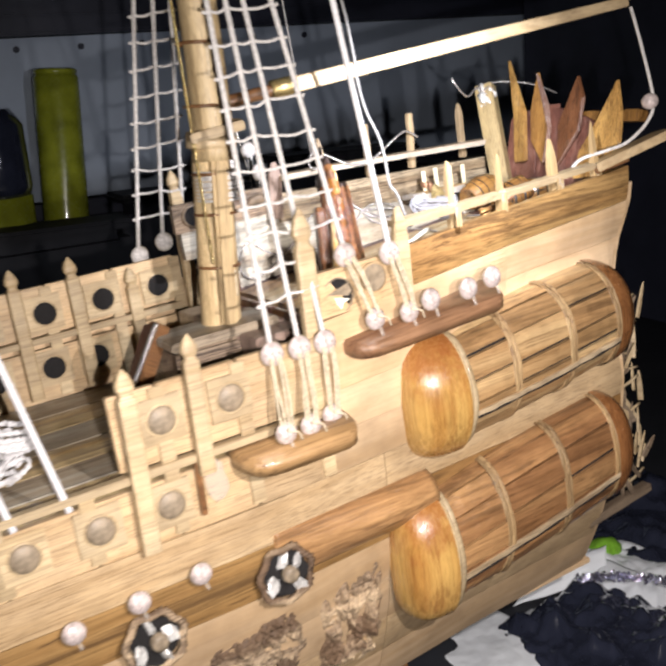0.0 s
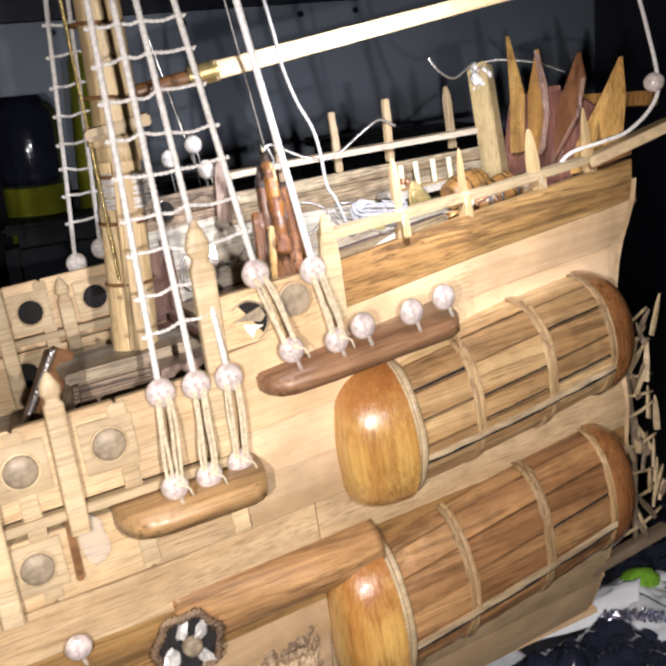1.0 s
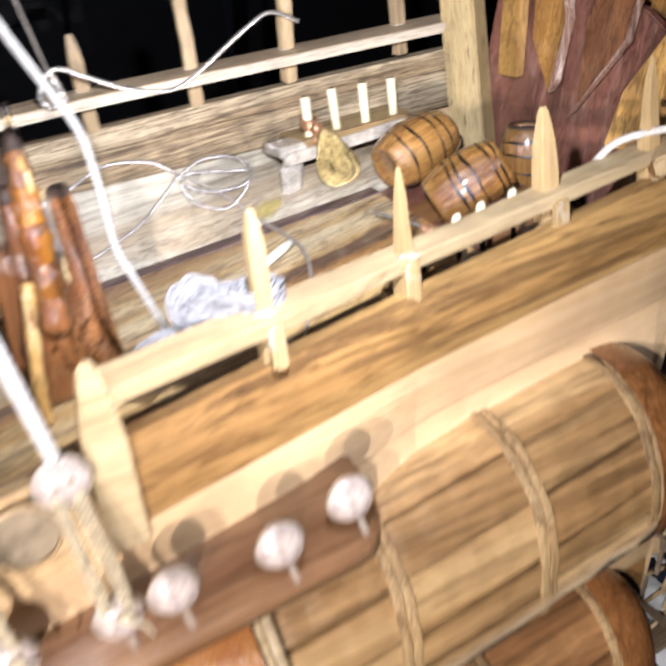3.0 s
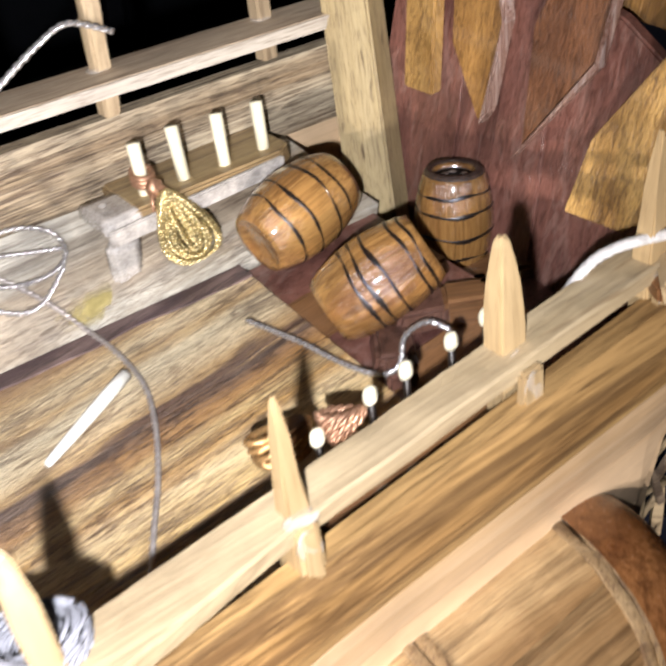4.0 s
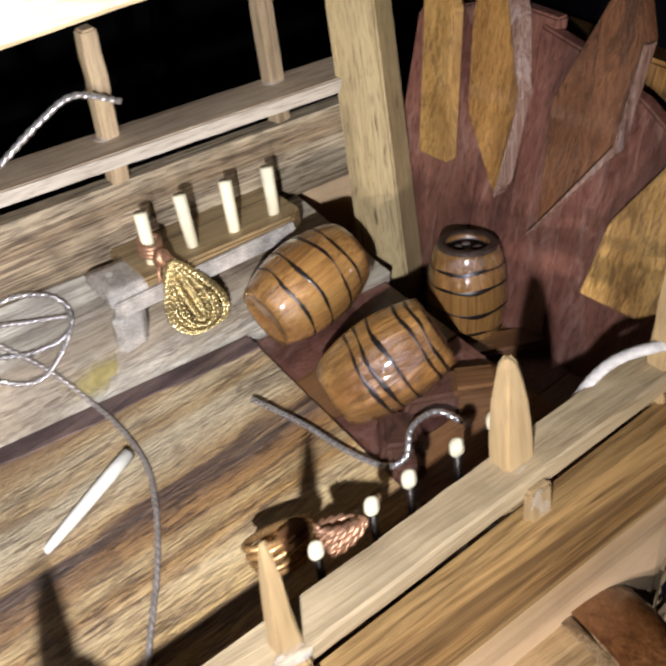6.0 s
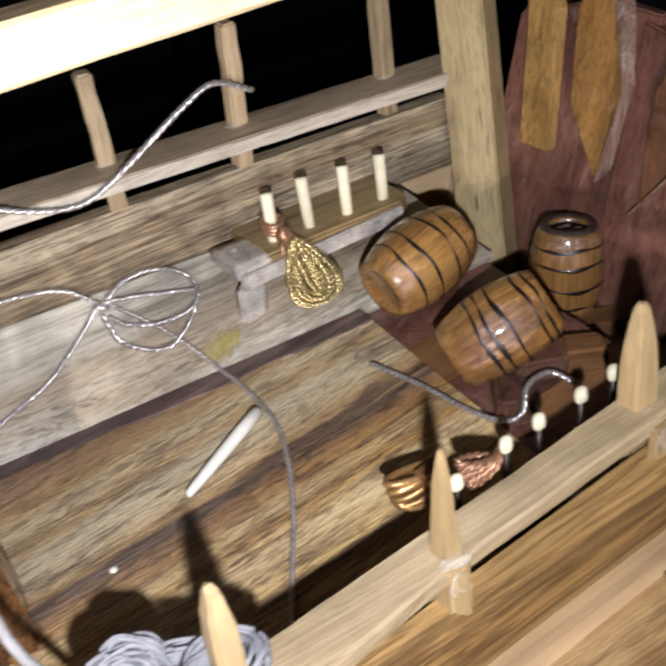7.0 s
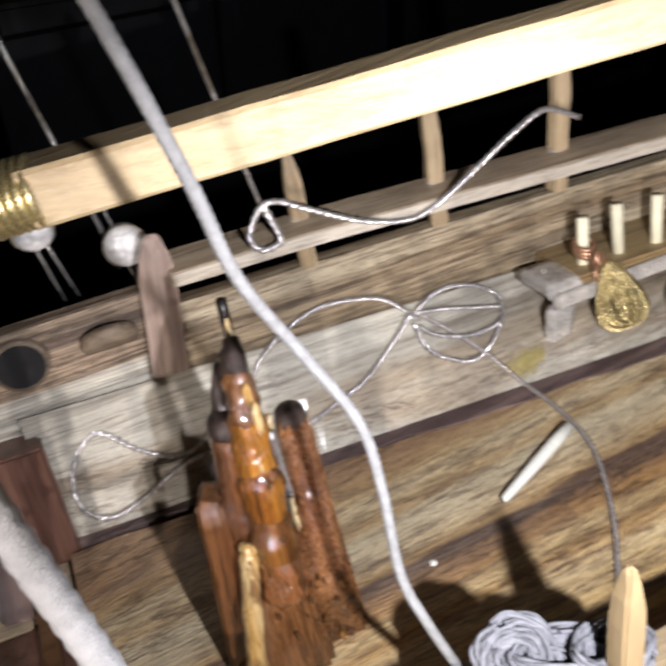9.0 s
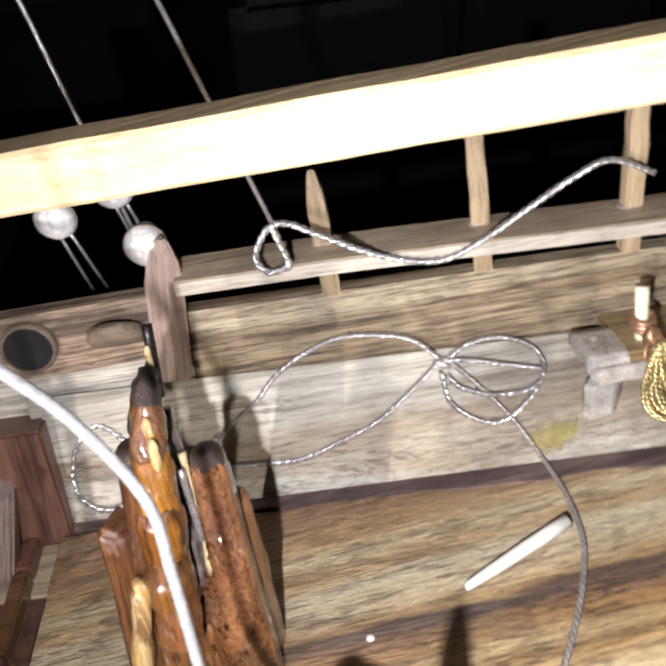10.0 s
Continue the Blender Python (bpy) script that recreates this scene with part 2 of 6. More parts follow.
slat_red_wood = wood("reddish_slat_wood", (0.49, 0.285, 0.125), (0.27, 0.135, 0.056), (0.085, 0.042, 0.02), fine=420, rough=0.34, coat=0.5, relief=1.0, streaks=0.5, band=(0.28, 0.14, 0.06), lo=0.38, hi=0.6, grain=0.6, flecks=0.5, ticks=0.12, lines=0.45)
rib_wood = wood("pale_rib_wood", (0.50, 0.355, 0.185), (0.31, 0.195, 0.09), (0.12, 0.06, 0.028), fine=900, rough=0.42, coat=0.3, axis="z", relief=0.8, streaks=0.6)
cap_wood = wood("varnished_cap_wood", (0.56, 0.345, 0.105), (0.40, 0.20, 0.05), (0.20, 0.075, 0.02), fine=380, rough=0.24, coat=0.7, axis="z", relief=0.5, streaks=0.45, lo=0.38, hi=0.6, grain=0.6, flecks=0.4)
red_stain(cap_wood, 1.02, (0.27, 0.085, 0.025))
end_cap_wood = wood("dark_red_cap_wood", (0.31, 0.14, 0.052), (0.17, 0.068, 0.025), (0.07, 0.027, 0.011), fine=420, rough=0.2, coat=0.8, axis="z", relief=0.6, streaks=0.5, lo=0.38, hi=0.6, grain=0.6, flecks=0.4)
brown_wood = wood("dark_brown_wood", (0.24, 0.12, 0.05), (0.13, 0.06, 0.025), (0.06, 0.03, 0.015), fine=900, rough=0.35, coat=0.5, streaks=0.5)
red_wood = wood("dark_red_transom_wood", (0.205, 0.088, 0.064), (0.105, 0.043, 0.033), (0.32, 0.20, 0.16), axis="z", fine=800, rough=0.34, coat=0.45, relief=0.6, streaks=0.35, lo=0.38, hi=0.6, flecks=0.15, lines=0.4)
fan_brown = wood("brown_fan_wood", (0.235, 0.100, 0.044), (0.130, 0.053, 0.024), (0.059, 0.026, 0.014), axis="z", fine=1300, rough=0.33, coat=0.5, relief=0.6, streaks=0.6, flecks=0.2, lines=0.6)
fan_orange = wood("orange_fan_wood", (0.451, 0.245, 0.073), (0.253, 0.122, 0.033), (0.106, 0.047, 0.018), axis="z", fine=1300, rough=0.33, coat=0.5, relief=0.6, streaks=0.6, flecks=0.2, lines=0.6)
fan_yellow = wood("yellow_fan_wood", (0.64, 0.39, 0.125), (0.40, 0.215, 0.06), (0.14, 0.07, 0.024), axis="z", fine=1100, rough=0.32, coat=0.5, relief=0.7, streaks=0.6, flecks=0.2, lines=0.6)
barrel_wood = wood("varnished_barrel_wood", (0.38, 0.205, 0.064), (0.22, 0.10, 0.03), (0.08, 0.034, 0.013), axis="z", fine=900, rough=0.16, coat=1.0, relief=0.6, streaks=0.45, lo=0.36, hi=0.62, grain=0.55, flecks=0.3, lines=0.3)
bitt_wood = wood("glossy_bitt_wood", (0.24, 0.105, 0.038), (0.11, 0.045, 0.018), (0.025, 0.012, 0.008), axis="z", fine=700, rough=0.2, coat=0.9, relief=0.9, streaks=0.4, lo=0.36, hi=0.64, grain=0.6, flecks=0.6)
boom_wood = wood("pale_boom_wood", (0.528, 0.414, 0.251), (0.405, 0.290, 0.154), (0.264, 0.167, 0.070), fine=500, rough=0.45, coat=0.2, streaks=0.3, grain=0.4, flecks=0.2)
mast_wood = wood("pale_mast_wood", (0.713, 0.562, 0.324), (0.583, 0.432, 0.227), (0.367, 0.238, 0.108), axis="z", fine=900, rough=0.5, streaks=0.3)
bark = wood("rough_bark", (0.50, 0.385, 0.25), (0.15, 0.095, 0.055), (0.06, 0.035, 0.02), fine=400, rough=0.7, relief=0.9, streaks=0.6, lo=0.42, hi=0.58)
hoop_black = plain("burnt_hoop_and_peg_shade", (0.007, 0.004, 0.003), 0.4, coat=0.3)
cream = plain("cream_toothpick_wood", (0.74, 0.68, 0.48), 0.55, vary=0.1)
pale_stick = plain("white_toothpick_wood", (0.80, 0.78, 0.68), 0.55, vary=0.08)
silver = plain("twisted_silver_wire", (0.62, 0.595, 0.57), 0.24, metal=0.8, scale=900, vary=0.25)
gold = plain("twisted_gold_cord", (0.56, 0.455, 0.22), 0.26, metal=0.85, scale=900, vary=0.4)
copper = plain("copper_thread", (0.36, 0.20, 0.12), 0.35, metal=0.6, scale=900, vary=0.35)
white_cord = plain("white_cord", (0.66, 0.65, 0.65), 0.85, scale=900, vary=0.15, relief=0.5)
shroud_cord = plain("white_shroud_cord", (0.58, 0.56, 0.53), 0.8, scale=900, vary=0.25, relief=0.7)
lanyard = plain("yellowish_lanyard_thread", (0.62, 0.54, 0.39), 0.75, scale=900, vary=0.3, relief=0.6)
pearl = plain("pearly_bead", (0.52, 0.445, 0.42), 0.16, coat=1.0, scale=500, vary=0.4, relief=0.4)
glue = plain("dried_clear_glue", (0.80, 0.76, 0.69), 0.12, coat=0.9, scale=500, vary=0.12, relief=0.5, film=0.17)
# near-black paint for openings and gaps: their inner shade is put into the colour
hole_shade = plain("painted_hole_shade", (0.006, 0.005, 0.005), 0.9)
bead_hole_shade = plain("painted_lanyard_hole_shade", (0.34, 0.28, 0.24), 0.7)
port_grey = plain("grey_brown_port_knob", (0.24, 0.19, 0.13), 0.55, coat=0.1, scale=400, vary=0.4)
foil = plain("crumpled_foil", (0.7, 0.68, 0.64), 0.3, metal=0.35, scale=260, vary=0.5, relief=0.8)
ochre = plain("ochre_stain", (0.42, 0.34, 0.12), 0.5, scale=600, vary=0.3)
# the stain thins out towards its edge
nt = ochre.node_tree
fade, where, edge_noise = nt.nodes.new("ShaderNodeVectorMath"), nt.nodes.new("ShaderNodeTexCoord"), node(nt, "ShaderNodeTexNoise", Scale=500.0, Detail=3.0)
squash = nt.nodes.new("ShaderNodeMapping")
squash.inputs["Scale"].default_value = (150.0, 330.0, 0.0)
nt.links.new(where.outputs["Object"], squash.inputs["Vector"])
nt.links.new(where.outputs["Object"], edge_noise.inputs["Vector"])
fade.operation = "LENGTH"
nt.links.new(squash.outputs[0], fade.inputs[0])
total = nt.nodes.new("ShaderNodeMath")
total.operation = "ADD"
nt.links.new(fade.outputs["Value"], total.inputs[0])
nt.links.new(edge_noise.outputs["Fac"], total.inputs[1])
thin = ramp(nt, [(0.5, (0.75, 0.75, 0.75)), (1.0, (0, 0, 0))])
half = nt.nodes.new("ShaderNodeMath")
half.operation = "MULTIPLY"
half.inputs[1].default_value = 0.72
nt.links.new(total.outputs[0], half.inputs[0])
nt.links.new(half.outputs[0], thin.inputs["Fac"])
nt.links.new(thin.outputs[0], nt.nodes["Principled BSDF"].inputs["Alpha"])
yarn_grey = plain("grey_white_yarn", (0.185, 0.185, 0.20), 0.95, scale=900, vary=0.3, relief=0.4)
brass = plain("dull_brass", (0.40, 0.23, 0.09), 0.25, metal=0.6, scale=700, vary=0.4)
resin = plain("grey_resin", (0.52, 0.475, 0.42), 0.25, coat=0.6, scale=600, vary=0.3, alpha=0.25)
amber = wood("dark_amber_varnish", (0.30, 0.13, 0.028), (0.09, 0.034, 0.010), (0.015, 0.008, 0.005), fine=500, rough=0.15, coat=1.0, axis="z", relief=0.9, streaks=0.8, lo=0.43, hi=0.58, flecks=0.6)
bulwark_wood = wood("tan_bulwark_wood", (0.563, 0.474, 0.323), (0.344, 0.250, 0.145), (0.125, 0.084, 0.048), fine=1000, rough=0.52, coat=0.12, relief=0.8, streaks=0.75, band=(0.385, 0.271, 0.145), lo=0.40, hi=0.56, grain=0.9, flecks=0.5, ticks=0.65, lines=0.95, line_scale=0.2)
golden = wood("golden_varnished_strip", (0.74, 0.60, 0.34), (0.52, 0.31, 0.10), (0.12, 0.05, 0.02), axis="z", fine=700, rough=0.14, coat=1.0, relief=0.8, streaks=0.8, lo=0.42, hi=0.56)
rail_edge = wood("pale_rail_edge", (0.521, 0.475, 0.397), (0.386, 0.336, 0.264), (0.210, 0.160, 0.109), fine=1200, rough=0.55, relief=0.5, streaks=0.3)
pin_board = wood("brown_pin_board", (0.473, 0.347, 0.170), (0.275, 0.176, 0.075), (0.099, 0.055, 0.030), fine=1000, rough=0.5, coat=0.15, relief=0.7, streaks=0.7, lo=0.4, hi=0.58, grain=0.8, flecks=0.4, lines=0.7, line_scale=0.25)
worn_edge = wood("worn_pinkish_edge", (0.46, 0.30, 0.23), (0.24, 0.12, 0.085), (0.6, 0.5, 0.45), axis="z", fine=1500, rough=0.25, coat=0.8, relief=0.9, streaks=0.5, flecks=0.5)
white_bead = plain("white_glazed_bead", (0.58, 0.555, 0.53), 0.35, coat=0.3, scale=700, vary=0.4, relief=0.5)
bitt_orange = wood("orange_varnished_lump", (0.46, 0.195, 0.03), (0.21, 0.075, 0.014), (0.03, 0.012, 0.006), fine=520, rough=0.12, coat=1.0, axis="z", relief=1.2, streaks=0.8, lo=0.42, hi=0.56, flecks=0.5, ticks=0.3, lines=0.4)
bitt_mottle = wood("mottled_glossy_board", (0.338, 0.147, 0.053), (0.144, 0.057, 0.022), (0.037, 0.018, 0.010), axis="z", fine=520, rough=0.16, coat=1.0, relief=1.3, streaks=0.45, band=(0.250, 0.098, 0.034), lo=0.40, hi=0.60, grain=0.7, flecks=0.55, ticks=0.4, lines=0.4)
bitt_black = plain("black_varnish", (0.034, 0.02, 0.015), 0.45, coat=0.25, scale=700, vary=0.6, relief=0.8)
bitt_grey = plain("dark_grey_resin", (0.13, 0.10, 0.085), 0.2, coat=0.8, scale=500, vary=0.6, relief=0.5)
grey_cord = plain("greyish_white_cord", (0.23, 0.225, 0.22), 0.9, scale=900, vary=0.2, relief=0.5)
port_rim = wood("brown_grey_port_wood", (0.28, 0.215, 0.15), (0.16, 0.115, 0.075), (0.07, 0.045, 0.03), fine=900, rough=0.5, coat=0.2, relief=0.8, streaks=0.7)
pink_post = wood("pinkish_grey_post_wood", (0.40, 0.30, 0.245), (0.29, 0.20, 0.155), (0.15, 0.09, 0.065), axis="z", fine=1200, rough=0.5, coat=0.15, relief=0.5, streaks=0.5)
port_board_wood = wood("brown_grey_board_wood", (0.41, 0.345, 0.26), (0.25, 0.19, 0.13), (0.08, 0.05, 0.035), fine=900, rough=0.5, coat=0.15, relief=0.9, streaks=0.9, band=(0.29, 0.21, 0.14), lo=0.40, hi=0.56, grain=0.9, flecks=0.6, ticks=0.7, lines=0.8, line_scale=0.25)
cap_red = wood("pinkish_red_wood", (0.150, 0.075, 0.051), (0.084, 0.037, 0.026), (0.036, 0.016, 0.012), axis="z", fine=1000, rough=0.35, coat=0.4, relief=0.5, streaks=0.6)
# ---------------------------------------------------------------- shapes (all lengths in millimetres)


def put(name, bm, material, parent=None, label="", smooth=False, at=None):
    """Links a bmesh given in millimetres as one mesh object, under a thing or part if a parent is given."""
    bmesh.ops.scale(bm, vec=(MM, MM, MM), verts=bm.verts)
    bmesh.ops.recalc_face_normals(bm, faces=bm.faces)
    me = bpy.data.meshes.new(name)
    bm.to_mesh(me)
    bm.free()
    me.materials.append(material)
    if smooth:
        for p in me.polygons:
            p.use_smooth = True
    ob = new(name, me)
    if parent:
        ob.parent = parent
    if at is not None:
        ob.matrix_basis = at
    if label:
        ob["label"] = label
    return ob


def part(name, bm, material, parent, label="", smooth=False, at=None):
    return put(name, bm, material, parent, label, smooth, at)


def thing(name, label, category, at=(0, 0, 0), group="", kind=""):
    e = new(name)
    e.empty_display_size = 0.004
    e.matrix_basis = Matrix.Translation(mm(*at))
    return tagged(e, label, category, group, kind)


def T(x, y, z, rx=0, ry=0, rz=0):
    """A local pose in millimetres and degrees."""
    return pose(x * MM, y * MM, z * MM, rx, ry, rz)


def block(sx, sy, sz, bevel=0.3, taper=None, wob=0.0):
    """A box centred on x and y, standing on z = 0, with worn edges; taper narrows its top."""
    bm = bmesh.new()
    bmesh.ops.create_cube(bm, size=1)
    for v in bm.verts:
        k = taper if (taper and v.co.z > 0) else (1, 1)
        v.co = Vector((v.co.x * sx * k[0], v.co.y * sy * k[1], (v.co.z + 0.5) * sz))
        if wob:
            v.co += Vector((random.uniform(-wob, wob), random.uniform(-wob, wob), 0))
    if bevel:
        bmesh.ops.bevel(bm, geom=bm.edges[:], offset=bevel, segments=2, affect="EDGES", clamp_overlap=True)
    return bm


def slab(outline, thick, bevel=0.25):
    """A flat board: an outline in x, y, from z = 0 to thick."""
    bm = bmesh.new()
    f = bm.faces.new([bm.verts.new((x, y, 0)) for x, y in outline])
    r = bmesh.ops.extrude_face_region(bm, geom=[f])
    bmesh.ops.translate(bm, vec=(0, 0, thick), verts=[v for v in r["geom"] if isinstance(v, bmesh.types.BMVert)])
    if bevel:
        bmesh.ops.bevel(bm, geom=bm.edges[:], offset=bevel, segments=2, affect="EDGES", clamp_overlap=True)
    return bm


def turned(profile, seg=28, close=True):
    """A turned body: radius and height pairs about z."""
    bm = bmesh.new()
    rings = []
    for r, z in profile:
        rings.append([bm.verts.new((r * math.cos(a), r * math.sin(a), z)) for a in (2 * math.pi * i / seg for i in range(seg))])
    for a, b in zip(rings, rings[1:]):
        for i in range(seg):
            bm.faces.new((a[i], a[(i + 1) % seg], b[(i + 1) % seg], b[i]))
    if close:
        bm.faces.new(rings[0][::-1])
        bm.faces.new(rings[-1])
    return bm


def smooth_line(pts, n=8):
    """A Catmull-Rom line through points."""
    p = [Vector(q) for q in pts]
    if len(p) < 3:
        return [p[0].lerp(p[1], i / n) for i in range(n + 1)]
    p = [2 * p[0] - p[1]] + p + [2 * p[-1] - p[-2]]
    out = []
    for a, b, c, d in zip(p, p[1:], p[2:], p[3:]):
        for i in range(n):
            t = i / n
            out.append(0.5 * (2 * b + (c - a) * t + (2 * a - 5 * b + 4 * c - d) * t * t + (3 * b - a - 3 * c + d) * t ** 3))
    return out + [p[-2]]


def frames_along(line):
    out, up = [], Vector((0.13, 0.31, 0.94))
    for i, q in enumerate(line):
        d = (line[min(i + 1, len(line) - 1)] - line[max(i - 1, 0)]).normalized()
        side = d.cross(up)
        if side.length < 1e-4:
            side = d.cross(Vector((1, 0, 0)))
        side.normalize()
        up = side.cross(d).normalized()
        out.append((q, side, up))
    return out


def sweep(bm, line, radius, seg=8, cap=True):
    rings = []
    n = len(line)
    for i, (q, s, u) in enumerate(frames_along(line)):
        r = radius(i / max(n - 1, 1)) if callable(radius) else radius
        rings.append([bm.verts.new(q + r * (math.cos(a) * s + math.sin(a) * u)) for a in (2 * math.pi * k / seg for k in range(seg))])
    for a, b in zip(rings, rings[1:]):
        for k in range(seg):
            bm.faces.new((a[k], a[(k + 1) % seg], b[(k + 1) % seg], b[k]))
    if cap:
        bm.faces.new(rings[0][::-1])
        bm.faces.new(rings[-1])
    return bm


def rod(pts, radius, seg=10, n=8):
    return sweep(bmesh.new(), smooth_line(pts, n), radius, seg)


def rope(pts, radius, pitch=None, strands=2, n=10, seg=6, depth=0.48):
    """A twisted cord: strands wound round the line."""
    line = smooth_line(pts, n)
    pitch = pitch or radius * 5
    dense, length = [], 0.0
    for a, b in zip(line, line[1:]):
        k = max(1, int((b - a).length / (pitch / 7)))
        dense += [a.lerp(b, i / k) for i in range(k)]
    dense.append(line[-1])
    fr, at = frames_along(dense), [0.0]
    for a, b in zip(dense, dense[1:]):
        at.append(at[-1] + (b - a).length)
    bm = bmesh.new()
    if strands > 2:
        # one lobed body that turns along its way
        rings = []
        for (q, sd, u), d in zip(fr, at):
            ring = []
            for k in range(strands * 5):
                a = 2 * math.pi * k / (strands * 5)
                r = radius * (1.02 - 0.62 * depth * (1 - abs(math.cos(strands / 2 * (a - 2 * math.pi * d / pitch)))))
                ring.append(bm.verts.new(q + r * (math.cos(a) * sd + math.sin(a) * u)))
            rings.append(ring)
        for a, b in zip(rings, rings[1:]):
            for k in range(len(a)):
                bm.faces.new((a[k], a[(k + 1) % len(a)], b[(k + 1) % len(a)], b[k]))
        bm.faces.new(rings[0][::-1])
        bm.faces.new(rings[-1])
        return bm
    for s in range(strands):
        path = []
        for (q, sd, u), d in zip(fr, at):
            w = 2 * math.pi * (d / pitch + s / strands)
            path.append(q + radius * depth * (math.cos(w) * sd + math.sin(w) * u))
        sweep(bm, path, radius * (1.04 - depth), seg)
    return bm


def ball(r, sx=1, sy=1, sz=1, seg=18, bumps=0.0):
    bm = bmesh.new()
    bmesh.ops.create_uvsphere(bm, u_segments=seg, v_segments=seg // 2 + 2, radius=r)
    for v in bm.verts:
        k = 1 + bumps * noise.noise(v.co * (1.2 / r))
        v.co = Vector((v.co.x * sx, v.co.y * sy, v.co.z * sz)) * k
    return bm


def grid_solid(f, us, vs, thick):
    """A curved board: f(u, v) gives its outer face, thick(u, v) the way to its inner one."""
    bm = bmesh.new()
    o = [[bm.verts.new(f(u, v)) for v in vs] for u in us]
    i = [[bm.verts.new(Vector(f(u, v)) + Vector(thick)) for v in vs] for u in us]
    nu, nv = len(us), len(vs)
    for a in range(nu - 1):
        for b in range(nv - 1):
            bm.faces.new((o[a][b], o[a + 1][b], o[a + 1][b + 1], o[a][b + 1]))
            bm.faces.new((i[a][b], i[a][b + 1], i[a + 1][b + 1], i[a + 1][b]))
    for a in range(nu - 1):
        bm.faces.new((o[a][0], i[a][0], i[a + 1][0], o[a + 1][0]))
        bm.faces.new((o[a][-1], o[a + 1][-1], i[a + 1][-1], i[a][-1]))
    for b in range(nv - 1):
        bm.faces.new((o[0][b], o[0][b + 1], i[0][b + 1], i[0][b]))
        bm.faces.new((o[-1][b], i[-1][b], i[-1][b + 1], o[-1][b + 1]))
    return bm


def span(a, b, n):
    return [a + (b - a) * k / n for k in range(n + 1)]


def pointed_post(w, d, h, tip, bevel=0.3):
    """A square post whose top is whittled to a point over the length tip."""
    bm = bmesh.new()
    levels = [(0, 1, 1), (h - tip, 1, 1), (h - tip * 0.75, 0.93, 0.95), (h - tip * 0.5, 0.8, 0.86), (h - tip * 0.25, 0.58, 0.68), (h - tip * 0.07, 0.42, 0.5), (h, 0.24, 0.3)]
    if tip > 12:
        # a long, nearly straight taper
        levels = [(0, 1, 1)] + [(h - tip * t, 0.22 + 0.78 * t, 0.3 + 0.7 * t) for t in (1.0, 0.75, 0.5, 0.25, 0.07)] + [(h, 0.16, 0.22)]
    rings = []
    for z, kx, ky in levels:
        x, y = w / 2 * kx, d / 2 * ky
        j = random.uniform(-0.06, 0.06)
        rings.append([bm.verts.new((sx * x + j, sy * y, z)) for sx, sy in ((-1, -1), (1, -1), (1, 1), (-1, 1))])
    for a, b in zip(rings, rings[1:]):
        for k in range(4):
            bm.faces.new((a[k], a[(k + 1) % 4], b[(k + 1) % 4], b[k]))
    bm.faces.new(rings[0][::-1])
    bm.faces.new(rings[-1])
    bmesh.ops.bevel(bm, geom=[e for e in bm.edges if abs((e.verts[0].co - e.verts[1].co).normalized().z) > 0.5], offset=bevel, segments=2, affect="EDGES", clamp_overlap=True)
    return bm


# ---------------------------------------------------------------- the hull


def deck_z(x):
    return -29.3 + 0.12 * x


def hull_y(x, z):
    """The outer face of the near side."""
    base = -3.0 + 0.045 * x if x > -20 else -3.9 + 0.085 * (x + 20)
    base = max(base, -11.5)
    low = max(0.0, -z - 75)
    # towards the stern the side falls in below the top strake
    def ease(t):
        t = min(max(t, 0.0), 1.0)
        return t * t * (3 - 2 * t)
    fall = 5.8 * ease((x + 25) / 30) * ease((-z - 22) / 24) * (1 - ease((-z - 62) / 30))
    return base + fall - 1.5 * math.sin(min(max((-z - 15) / 70, 0), 1) * math.pi) + 0.0026 * low ** 2


def stern_x(z):
    return 59.0 + 0.2 * (z + 14) if z > -60 else 49.8 + 0.03 * (z + 60)


hull = thing("ship_hull", "handmade wooden model ship hull of bent tan planks", "model ship", (0, 0, -176))
hull_at = mm(0, 0, 176)


def hull_part(name, bm, mat, label="", smooth=False):
    return part(name, bm, mat, hull, label, smooth, Matrix.Translation(hull_at))


def strake(x0, x1, ztop, zbot, mat, name="plank", proud=0.0, thick=2.6):
    """One plank of the side: ztop and zbot give its edges along x."""
    def f(x, k):
        z = ztop(x) * (1 - k) + zbot(x) * k
        return (min(x, stern_x(z)), hull_y(x, z) - proud * (1 + 1.6 * math.sin(k * math.pi)) - 0.35 * math.sin(k * math.pi), z)
    return hull_part(name, grid_solid(f, span(x0, x1, 14), (0, 0.03, 0.12, 0.25, 0.38, 0.5, 0.62, 0.75, 0.88, 0.97, 1), (0, thick, 0)), mat)


def edge(z0, slope):
    return lambda x: z0 + slope * x


edges = [(-17.6, 0.060), (-29.6, 0.062), (-41.5, 0.045), (-54.0, 0.02), (-68.0, 0.0), (-81.5, -0.01), (-96.0, -0.02), (-112.0, -0.02), (-128.0, -0.01), (-144.0, 0.0), (-160.0, 0.0), (-178.0, 0.0)]
mats = [orange_wood, hull_wood, hull_wood, hull_wood, hull_wood, pale_hull_wood, orange_wood, hull_wood, hull_wood, pale_hull_wood, hull_wood]
